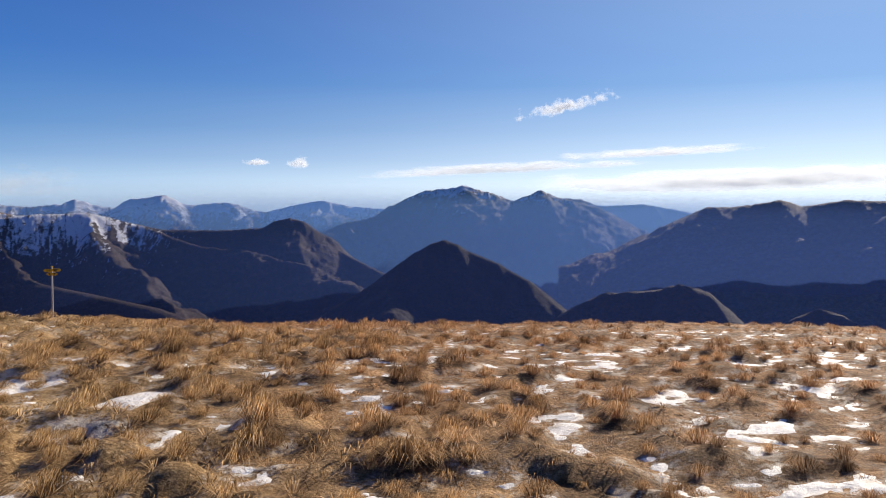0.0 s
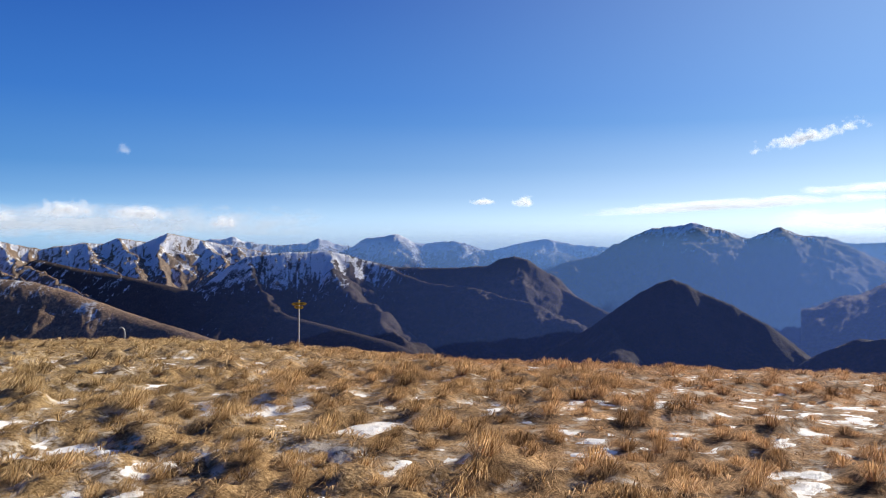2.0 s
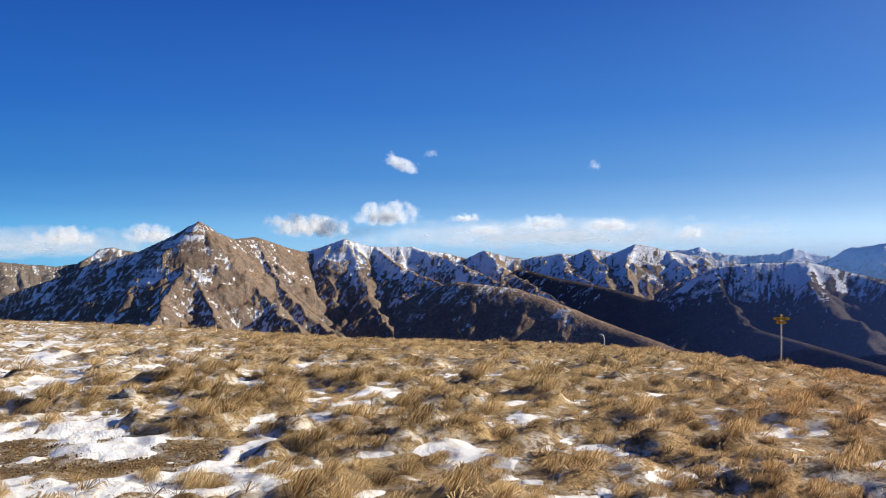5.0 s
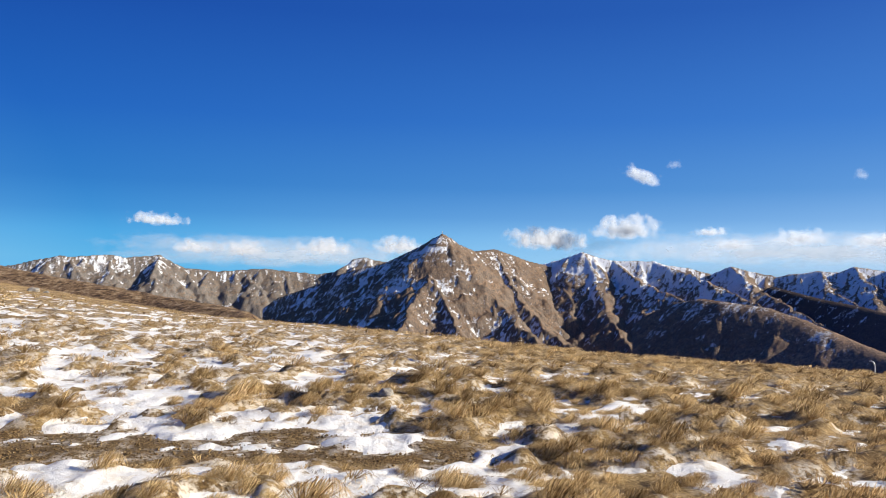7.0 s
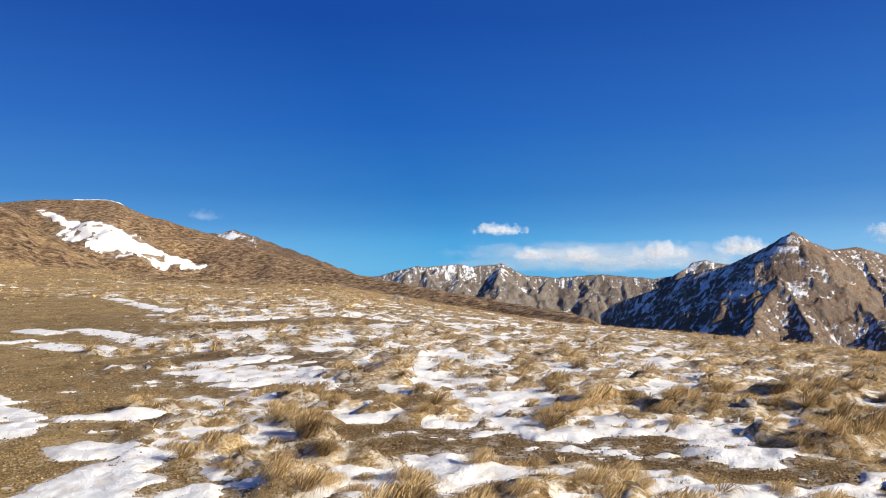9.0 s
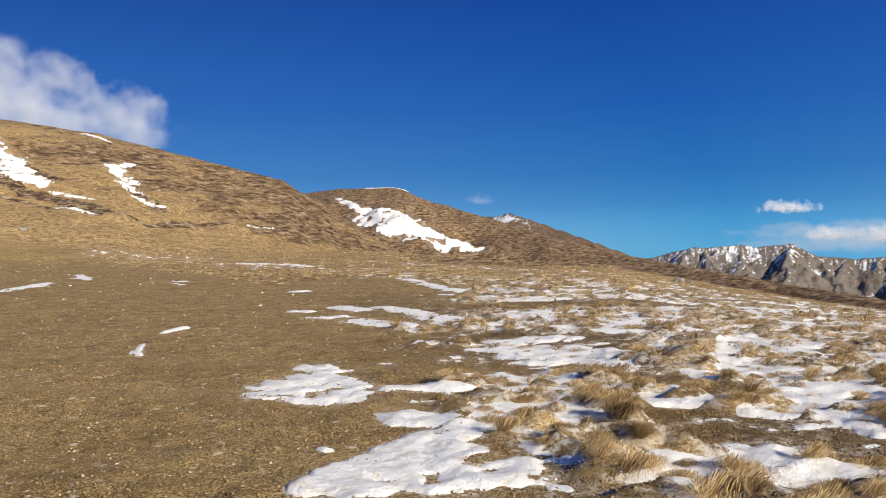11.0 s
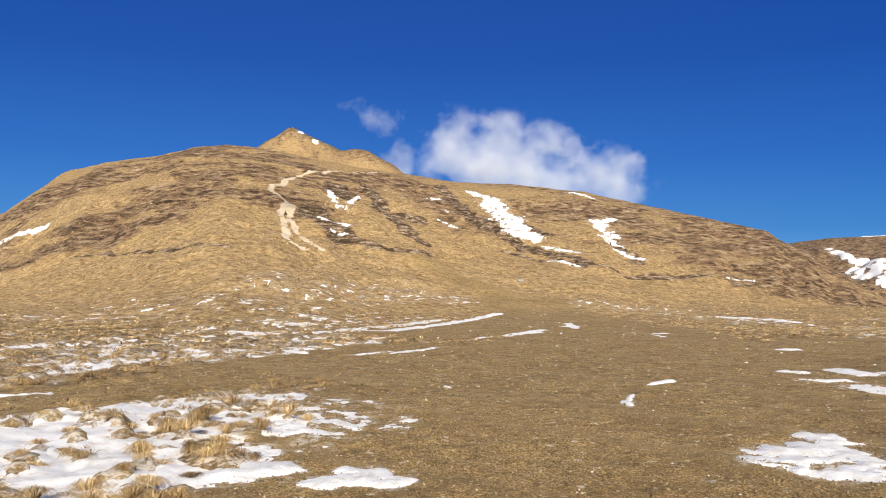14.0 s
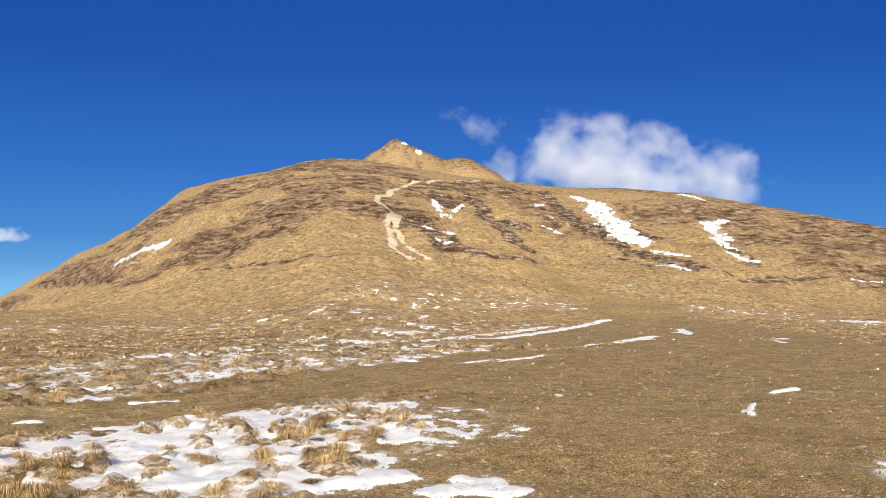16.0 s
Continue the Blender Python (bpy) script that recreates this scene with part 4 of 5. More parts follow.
mountain("mountain", "bare pyramid peak with snow gullies and a shaded face",
         [(-76, -2.6, 2500), (-73.2, -1.6, 2460), (-72.0, -1.0, 2440), (-70.5, -0.5, 2400), (-68.74, -0.1, 2370), (-68.0, 0.25, 2350), (-66.4, 1.05, 2320), (-65.5, 1.6, 2305), (-64.7, 2.06, 2300), (-64.1, 1.75, 2310), (-63.6, 1.35, 2320), (-62.4, 0.85, 2350), (-61.6, 0.95, 2380), (-61.0, 1.02, 2400), (-60.0, 0.7, 2420), (-58.9, 0.3, 2450), (-57.3, -0.1, 2480), (-55.5, -0.9, 2500)],
         0.80, 71, M_LIT, rows=210, rough=0.13, scale=60, low=-380, twigs=9, share=0.22, buds=14, snow=(0.47, 0.0006, 0.17, 0.22), jag=2.2, step=0.07,
         spurs=[[(-64.75, 2.04, 2300), (-65.27, 0.64, 2240), (-65.44, -0.95, 2150), (-66.52, -2.55, 2050), (-67.28, -4.15, 1930), (-68, -5.5, 1820)],
                [(-65.3, -0.9, 2150), (-64.33, -3.29, 2020), (-63.1, -5.23, 1880)],
                [(-63.02, 0.9, 2340), (-61.6, -1.65, 2180), (-59.61, -3.95, 2020), (-56.87, -6.18, 1840)],
                [(-60.87, 0.92, 2400), (-59.85, -1.61, 2240), (-58.06, -3.9, 2080), (-56.12, -5.38, 1970), (-53.47, -6.4, 1880)],
                [(-68.74, -0.1, 2370), (-70.29, -2.23, 2240), (-71.43, -4.23, 2100)], [(-66.4, 1.05, 2320), (-67.8, -1.2, 2210), (-69, -3.2, 2090)]])
mountain("mountain", "grey rocky ridge with patches of snow",
         [(-98, -1.2, 2900), (-94.7, -0.36, 2900), (-92.8, -0.68, 2900), (-91.2, -0.3, 2870), (-89.9, 0.01, 2850), (-88.8, 0.0, 2850), (-87.9, 0.13, 2850), (-86.6, 0.1, 2850), (-85.8, -0.01, 2850), (-83.7, 0.18, 2850), (-82.9, -0.3, 2850), (-82.2, -0.63, 2850), (-79.9, -0.86, 2850), (-76.9, -0.62, 2850),
          (-75, -0.8, 2850), (-73.4, -0.95, 2850), (-71.9, -0.73, 2850), (-70.9, 0.1, 2850), (-70.2, 0.29, 2850), (-69.4, 0.1, 2850), (-68.7, 0.0, 2850), (-66, -1, 2850)],
         0.85, 81, M_ROCKY, auto=15, reach=210, twigs=6, share=0.32, buds=30, rough=0.22, scale=60, low=-300, rows=150, snow=(0.56, 0.0024, 0.08, 0.20), jag=5.0)
mountain("mountain", "pale summit behind the brown hill, with a snow strip",
         [(-106, 1.6, 950), (-104, 2.35, 930), (-102.2, 2.62, 920), (-100.6, 2.1, 900), (-97.5, 0.95, 880), (-94.8, -0.1, 860), (-91, -2, 840)],
         0.5, 91, M_LIT, auto=5, reach=60, twigs=3, rough=0.12, scale=30, low=-120, rows=60, snow=(0.60, 0.014, 0.1, 0.25), back=90, jag=0.7)
mountain("mountain", "broad blue hazy mountain on the lake's far side",
         [(10, -3.2, 1960), (13.7, -3.11, 1970), (15.1, -1.67, 1990), (16.4, -0.6, 1995), (17.4, 0.06, 2000), (18.6, 0.0, 2000), (20.1, 0.19, 2000), (21.8, 0.53, 2000), (23.1, 0.1, 2000), (24.4, 0.3, 2000), (25.7, 0.54, 2000), (27.8, 0.44, 2000), (33, 0.2, 2000), (40, -1, 2000)],
         0.50, 101, M_FAR, spurs=[[(15.1, -1.67, 1990), (13.3, -3.04, 1920), (9.9, -3.49, 1890), (7.95, -4.11, 1860), (5.8, -5.4, 1840), (3.6, -7.2, 1820)], [(17.4, 0.06, 2000), (15.6, -3.4, 1850), (14.0, -6.2, 1700), (12.6, -9.0, 1520)],
                                   [(21.8, 0.53, 2000), (20.8, -3.2, 1800), (19.5, -6.4, 1600), (18.4, -9.8, 1400)], [(25.7, 0.54, 2000), (26.4, -3.4, 1800), (27.2, -6.2, 1620), (28, -9.6, 1400)]],
         twigs=5, share=0.26, buds=10, rough=0.12, scale=110, low=-460, rows=110, jag=3.0, ends=2.5)
mountain("mountain", "high blue massif with a little snow on top",
         [(-13, -5, 3300), (-10.5, -2.6, 3360), (-7.8, -1.35, 3400), (-5.6, -0.85, 3430), (-4.3, -0.45, 3450), (-3.1, 0.52, 3500), (-1.9, 1.0, 3500), (-1.2, 1.1, 3500), (-0.2, 1.2, 3500), (0.8, 1.42, 3500), (1.9, 1.1, 3500), (2.8, 0.92, 3500), (3.5, 0.5, 3500), (4.4, 0.37, 3500), (5.2, 0.7, 3500), (6.2, 1.09, 3500), (7.0, 0.75, 3500), (7.9, 0.51, 3500), (10.2, -0.06, 3500), (13, -1.5, 3500), (17, -3.5, 3400)],
         0.62, 111, M_FAR, spurs=[[(-7.8, -1.35, 3400), (-5, -2.6, 3200), (-3, -4.5, 2950)], [(-3.1, 0.52, 3500), (-2.2, -1.8, 3250), (0.5, -4, 3000)], [(2.8, 0.92, 3500), (4.4, -1.8, 3250), (6, -4.2, 3000)], [(6.2, 1.09, 3500), (8.6, -1.2, 3300), (11, -3.6, 3050)]],
         twigs=6, share=0.3, buds=14, rough=0.16, scale=160, low=-460, rows=100, snow=(0.72, 0.006, 0.2, 0.15), jag=7.0)
mountain("mountain", "far pale blue ridge beyond the massif",
         [(4, 0.2, 4300), (7.9, 0.55, 4300), (9.0, 0.5, 4300), (10.2, 0.06, 4300), (11.8, 0.1, 4300), (13.2, 0.19, 4300), (14.8, -0.1, 4300), (16.5, -0.43, 4300), (20, -1, 4300)],
         0.6, 121, M_FAR, auto=6, reach=250, twigs=3, rough=0.2, scale=150, low=-400, rows=60, jag=6.0)
mountain("mountain", "far jagged snowy range on the horizon",
         [(-40, -0.4, 4350), (-35, -0.1, 4350), (-31.6, 0.15, 4350), (-30.6, 0.4, 4350), (-30.0, 0.03, 4350), (-27.7, -0.25, 4350), (-25.6, -0.05, 4350), (-24.8, 0.3, 4350), (-23.8, -0.1, 4350), (-22.6, -0.25, 4350), (-21.4, 0.35, 4350), (-20.3, 0.4, 4350), (-19.3, 0.62, 4350), (-18.8, 0.1, 4350), (-17.5, -0.05, 4350),
          (-15.5, 0.15, 4350), (-12.8, -0.55, 4350), (-10.9, 0, 4350), (-8.8, 0.29, 4350), (-7.9, 0.1, 4350), (-7.1, -0.09, 4350), (-4.3, -0.3, 4350), (0, -1, 4350)],
         0.75, 131, M_FAR, auto=20, reach=230, twigs=4, buds=20, rough=0.3, scale=120, low=-300, rows=90, snow=(0.95, 0.0045, 0.2, 0.2), jag=12.0)


# ---- snow lying on the meadow and in the hill's gullies ----
def surface(x, y):
    return ground_h(x, y) + hummocks(x, y)


def snow_sheet(name, label, az, dist, depth):
    A, D = np.meshgrid(az, dist)
    x, y = polar(A, D)
    x, y = x.ravel(), y.ravel()
    val = snow_m(x, y)
    q = grid_faces(len(dist), len(az))
    q = q[(val[q] > 0).any(1)]
    keep = np.zeros(len(x), bool)
    keep[q.ravel()] = True
    idx = np.cumsum(keep) - 1
    x, y, val = x[keep], y[keep], val[keep]
    rise = depth * (1 - np.exp(-np.maximum(val, 0) * 1.6)) * (1.0 + 0.5 * fbm(x / 0.5, y / 0.5, 91, 4, 0.6)) + np.minimum(val, 0) * depth * 2 + 0.006
    rise = np.maximum(rise, -depth) * (1 - 0.6 * glare_side(x, y)) * np.where(np.hypot(x, y) > 250, 3.0, 1.0)
    return tagged(sheet(name, np.stack([x, y, ground_h(x, y) + hummocks(x, y, 0.065) + rise], 1), idx[q], M_SNOW), label, "snow", kind="stuff")


snow_sheet("snow", "thin wind-blown snow between the grass tufts", np.arange(-180, 33, 0.17), np.geomspace(4.7, 62, 290), 0.06)
snow_sheet("snow", "old snow fields in the gullies of the hill", np.arange(-175, -94, 0.12), np.geomspace(62, 440, 260), 0.16)


# ---- dry grass ----
def blades(rng, count, spread, height, width):
    """One tuft: thin blades that rise from its middle, arch over and hang down all round, as a low soft mound."""
    a = rng.uniform(0, 2 * np.pi, count)
    reach = spread * np.sqrt(rng.uniform(0.03, 1.0, count))
    h = height * (1.08 - 0.6 * (reach / spread) ** 2) * rng.uniform(0.75, 1.15, count)
    a2 = a + rng.normal(0, 0.35, count)
    face = a2 + np.pi / 2 + rng.normal(0, 0.5, count)
    wx, wy = width * np.cos(face), width * np.sin(face)
    pts = []
    for f, up, w in ((0.2, -0.25, 0.9), (0.72, 0.95, 1.0)):
        ang = a + (a2 - a) * f
        x, y, z = reach * f * np.cos(ang), reach * f * np.sin(ang), h * up
        pts += [np.stack([x - wx * w, y - wy * w, z], 1), np.stack([x + wx * w, y + wy * w, z], 1)]
    pts.append(np.stack([1.22 * reach * np.cos(a2), 1.22 * reach * np.sin(a2), 0.5 * h * rng.uniform(-0.8, 0.9, count)], 1))
    v = np.stack(pts, 1).reshape(-1, 3)
    return v, ((np.arange(count) * 5)[:, None, None] + np.array([[0, 1, 3], [0, 3, 2], [2, 3, 4]])).reshape(-1, 3)


def scatter(name, label, x, y, size, kinds, material, seed, wind=0.6):
    """Many tufts as one mesh: every tuft is a turned and scaled one of a few kinds, blown over a little."""
    rng = np.random.RandomState(seed)
    z = surface(x, y)
    turn, kind = rng.uniform(0, 2 * np.pi, len(x)), rng.randint(0, len(kinds), len(x))
    vs, fs, base = [], [], 0
    for k, (v, f) in enumerate(kinds):
        m = np.where(kind == k)[0]
        if not len(m):
            continue
        c, s = np.cos(turn[m])[:, None], np.sin(turn[m])[:, None]
        sz = size[m][:, None]
        long, slim = rng.uniform(0.85, 1.35, (len(m), 1)), rng.uniform(0.75, 1.15, (len(m), 1))
        px = (c * v[:, 0] * long - s * v[:, 1] * slim) * sz + x[m][:, None]
        py = (s * v[:, 0] * long + c * v[:, 1] * slim) * sz + y[m][:, None]
        up = v[:, 2] * sz * rng.uniform(0.55, 1.15, (len(m), 1))
        px, py = px + wind * up * 0.26, py + wind * up * 0.97
        vs.append(np.stack([px, py, up + z[m][:, None]], -1).reshape(-1, 3))
        fs.append((f[None] + (np.arange(len(m)) * len(v))[:, None, None] + base).reshape(-1, 3))
        base += len(m) * len(v)
    vs = np.concatenate(vs)
    ob = sheet(name, vs, np.concatenate(fs), material, {"glare_side": glare_side(vs[:, 0], vs[:, 1])}, shade=False)
    return tagged(ob, label, "grass", kind="stuff")


def spots(count, d0, d1, a0, a1, seed):
    rng = np.random.RandomState(seed)
    d = np.sqrt(rng.uniform(d0 * d0, d1 * d1, count))
    x, y = polar(rng.uniform(a0, a1, count), d)
    return x, y, rng


def grow(gap, d0, d1, seed, kinds, sizes, name, label, share=0.75, a0=-181, a1=33, bare=0.35, material=None):
    """Tufts at uneven steps over a ring of the meadow, thinner on gravel and under deep snow."""
    rng = np.random.RandomState(seed)
    c = np.arange(-d1, d1, gap)
    x, y = (v.ravel() for v in np.meshgrid(c, c))
    x, y = x + rng.uniform(-0.5, 0.5, len(x)) * gap, y + rng.uniform(-0.5, 0.5, len(y)) * gap
    d, az = np.hypot(x, y), np.degrees(np.arctan2(x, y))
    keep = (d > d0) & (d < d1) & (az > a0) & (az < a1)
    x, y = x[keep], y[keep]
    n = tuft_noise(x, y)
    keep = (gravel_m(x, y) < bare) & (rng.rand(len(x)) < share + 0.35 * n) & ((snow_m(x, y) < 0.2 + 0.9 * rng.rand(len(x)) ** 2) | (n > 0.28))
    x, y, n = x[keep], y[keep], n[keep]
    size = rng.uniform(*sizes, len(x)) * np.interp(np.degrees(np.arctan2(x, y)), (-8, 6), (1.0, 0.66)) * (0.9 + 0.35 * np.clip(n, -0.5, 1)) * np.where(rng.rand(len(x)) < 0.08, 1.2, 1.0)
    return scatter(name, label, x, y, size, kinds, material or M_STRAW, seed + 1)


krng = np.random.RandomState(3)
BIG = [blades(krng, 210, 0.21, 0.125, 0.0017) for _ in range(7)]
MIDDLE = [blades(krng, 60, 0.27, 0.11, 0.0034) for _ in range(6)]
SMALL = [blades(krng, 11, 0.34, 0.085, 0.011) for _ in range(6)]
FAR = [blades(krng, 6, 0.42, 0.085, 0.024) for _ in range(6)]
SHORT = [blades(krng, 20, 0.15, 0.045, 0.0028) for _ in range(6)]
SHORT_FAR = [blades(krng, 10, 0.24, 0.045, 0.008) for _ in range(5)]
grow(0.30, 4.6, 12, 301, BIG, (0.55, 1.2), "grass_tufts", "dry golden bunch grass tufts bent by wind", 0.62)
grow(0.46, 12, 27, 305, MIDDLE, (0.6, 1.25), "grass_tufts", "dry golden bunch grass tufts across the meadow", 0.64)
grow(0.66, 27, 62, 309, SMALL, (0.7, 1.4), "grass_tufts", "dry golden grass towards the meadow's rim", 0.64)
grow(0.19, 4.6, 12, 313, SHORT, (0.6, 1.3), "short_grass", "short matted straw grass between the tufts", 0.7)
grow(0.33, 12, 30, 317, SHORT_FAR, (0.7, 1.3), "short_grass", "short matted straw grass across the meadow", 0.7)
grow(0.55, 27, 62, 319, FAR, (0.6, 1.3), "grass_tufts", "dry golden grass between the track and the hill", 0.62, a0=-179, a1=-92, material=M_PALE)
grow(0.95, 62, 130, 321, FAR, (0.9, 1.7), "grass_tufts", "dry golden grass on the foot of the hill", 0.5, a0=-178, a1=-95, material=M_PALE)


# ---- loose stones of the track ----
def stones(name, label, count, d0, d1, sizes, seed, material=None, flat=1.0, category="gravel", everywhere=False):
    x, y, rng = spots(count, d0, d1, -178, -62, seed)
    keep = gravel_m(x, y) > 0.45
    if material:      # drifted into loose groups
        keep = (keep | everywhere) & (fbm(x / 1.3, y / 3.0, 411, 4, 0.6) + 0.35 * rng.rand(len(x)) ** 2 > 0.30)
    x, y = x[keep], y[keep]
    n = len(x)
    z = surface(x, y)
    base = np.array([(1, 0, 0), (-1, 0, 0), (0, 1, 0), (0, -1, 0), (0, 0, 0.75), (0, 0, -0.6)], float)
    v = base[None] * rng.uniform(0.6, 1.3, (n, 6, 1)) + rng.uniform(-0.25, 0.25, (n, 6, 3))
    v = v * (rng.uniform(*sizes, n) * rng.uniform(0.6, 1.4, n))[:, None, None] * np.array([1.0, rng.uniform(0.6, 1.0), flat])
    turn = rng.uniform(0, 6.28, n)[:, None]
    vx = np.cos(turn) * v[..., 0] - np.sin(turn) * v[..., 1] + x[:, None]
    vy = np.sin(turn) * v[..., 0] + np.cos(turn) * v[..., 1] + y[:, None]
    f = np.array([(0, 2, 4), (2, 1, 4), (1, 3, 4), (3, 0, 4), (2, 0, 5), (1, 2, 5), (3, 1, 5), (0, 3, 5)])
    ob = sheet(name, np.stack([vx, vy, v[..., 2] + z[:, None] + 0.004], -1).reshape(-1, 3), (f[None] + (np.arange(n) * 6)[:, None, None]).reshape(-1, 3), material or M_STONE, shade=False)
    return tagged(ob, label, category, kind="stuff")


def mat_stone():
    m = Mat("track_stone")
    g = m.n.new("ShaderNodeNewGeometry")
    col = m.ramp(g.outputs["Random Per Island"], (0.0, (0.09, 0.054, 0.022)), (0.6, (0.23, 0.145, 0.06)), (0.9, (0.36, 0.25, 0.12)), (1.0, (0.58, 0.47, 0.32)))
    m.color(m.mix(m.math("MULTIPLY", m.noise(60, 4), 0.5), col, (0.16, 0.11, 0.06)))
    return m.m


M_STONE = mat_stone()
M_FROST = Mat("frosted_grass")
M_FROST.color(M_FROST.mix(M_FROST.noise(3, 5), (0.50, 0.39, 0.24), (0.76, 0.66, 0.52)))
M_FROST = M_FROST.m
stones("gravel", "loose brown gravel on the bare track", 44000, 5, 14, (0.007, 0.016), 401)
stones("gravel", "loose brown gravel along the far part of the track", 16000, 14, 40, (0.014, 0.035), 403)
stones("snow_flecks", "small flecks of frozen snow on the gravel", 3000, 6, 22, (0.006, 0.022), 405, M_SNOW, 0.5, "snow")
stones("snow_flecks", "scattered flecks of snow along the far track", 5000, 22, 75, (0.02, 0.07), 407, M_SNOW, 0.5, "snow")
stones("snow_flecks", "frost flecks in the grass at the hill's foot", 3800, 38, 95, (0.03, 0.075), 409, M_FROST, 0.7, "frost", True)


# ---- haze in the valleys: tinted sheets standing in for lit air ----
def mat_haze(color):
    m = Mat("haze_tint")
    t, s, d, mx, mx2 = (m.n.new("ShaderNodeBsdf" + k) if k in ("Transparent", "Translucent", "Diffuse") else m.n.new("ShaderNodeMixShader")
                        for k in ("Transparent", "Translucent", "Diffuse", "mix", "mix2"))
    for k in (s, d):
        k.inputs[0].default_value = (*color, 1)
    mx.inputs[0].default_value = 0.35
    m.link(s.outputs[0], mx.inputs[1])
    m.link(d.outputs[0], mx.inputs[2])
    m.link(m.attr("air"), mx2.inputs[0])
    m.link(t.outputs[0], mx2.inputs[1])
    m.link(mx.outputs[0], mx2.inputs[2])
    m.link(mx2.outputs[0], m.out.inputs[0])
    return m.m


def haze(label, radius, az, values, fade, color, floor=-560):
    """A curved sheet tinted as haze; values: density at azimuths; thins out between the two heights of fade."""
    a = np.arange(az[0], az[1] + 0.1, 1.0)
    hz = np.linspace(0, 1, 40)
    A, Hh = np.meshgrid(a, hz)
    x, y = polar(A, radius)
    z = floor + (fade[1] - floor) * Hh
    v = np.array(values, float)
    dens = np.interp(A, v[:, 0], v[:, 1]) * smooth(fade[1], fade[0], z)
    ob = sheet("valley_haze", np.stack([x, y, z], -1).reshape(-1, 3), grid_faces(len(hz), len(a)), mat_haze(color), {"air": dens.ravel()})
    return tagged(ob, label, "haze", kind="stuff")


haze("thin violet-grey haze sheet over the slope below the meadow", 960, (-60, 45), [(-60, 0), (-42, 0.06), (-24, 0.11), (-10, 0.15), (8, 0.15), (45, 0.14)], (-60, 10), (0.045, 0.085, 0.29), -420)
haze("thin blue haze sheet over the near valley", 1640, (-36, 45), [(-36, 0), (-28, 0.08), (-20, 0.13), (-6, 0.16), (6, 0.34), (45, 0.38)], (-20, 40), (0.05, 0.10, 0.30))
haze("blue haze sheet over the lake basin", 2850, (-40, 40), [(-40, 0), (-22, 0.22), (-8, 0.38), (40, 0.45)], (0, 85), (0.09, 0.21, 0.48))
haze("pale blue haze sheet before the farthest ranges", 3950, (-60, 40), [(-60, 0), (-42, 0.28), (-10, 0.40), (40, 0.5)], (-40, 60), (0.15, 0.31, 0.64))


# ---- clouds ----
def mat_cloud(seed, aspect, cover, grain, thick, through_light, torn):
    m = Mat("cloud_vapour")
    xyz = m.n.new("ShaderNodeSeparateXYZ")
    co = m.coord()
    m.link(co, xyz.inputs[0])
    x, y, z = xyz.outputs
    mp = m.n.new("ShaderNodeMapping")
    mp.inputs["Location"].default_value = (seed * 3.7, seed * 1.3, seed * 2.1)
    mp.inputs["Scale"].default_value = (aspect * grain, 1.0 * grain, grain)
    m.link(co, mp.inputs["Vector"])
    n = m.noise(1.0, 7, 0.56, mp.outputs[0], 0.0)
    low = m.math("MULTIPLY", m.math("MINIMUM", z, 0.0), 0.9)
    zz = m.math("ADD", z, low)
    r = m.math("SQRT", m.math("ADD", m.math("MULTIPLY", x, x), m.math("ADD", m.math("MULTIPLY", zz, zz), m.math("MULTIPLY", y, y))))
    body = m.math("ADD", m.math("SUBTRACT", cover, r), m.math("MULTIPLY", m.math("SUBTRACT", n, 0.5), torn))
    alpha = m.math("MULTIPLY", m.ramp(body, (0.0, 0.0), (0.4, 0.4), (1.1, 1.0)), thick)
    edge = m.math("MAXIMUM", m.math("ABSOLUTE", x), m.math("ABSOLUTE", z))
    alpha = m.math("MULTIPLY", alpha, m.ramp(edge, (0.82, 1.0), (0.99, 0.0)))
    t, s, d, mx, mx2 = m.n.new("ShaderNodeBsdfTransparent"), m.n.new("ShaderNodeBsdfTranslucent"), m.n.new("ShaderNodeBsdfDiffuse"), m.n.new("ShaderNodeMixShader"), m.n.new("ShaderNodeMixShader")
    for k in (s, d):
        k.inputs[0].default_value = (0.53, 0.55, 0.59, 1)
    mx.inputs[0].default_value = 1 - through_light
    m.link(s.outputs[0], mx.inputs[1])
    m.link(d.outputs[0], mx.inputs[2])
    m.link(alpha, mx2.inputs[0])
    m.link(t.outputs[0], mx2.inputs[1])
    m.link(mx.outputs[0], mx2.inputs[2])
    m.link(mx2.outputs[0], m.out.inputs[0])
    return m.m


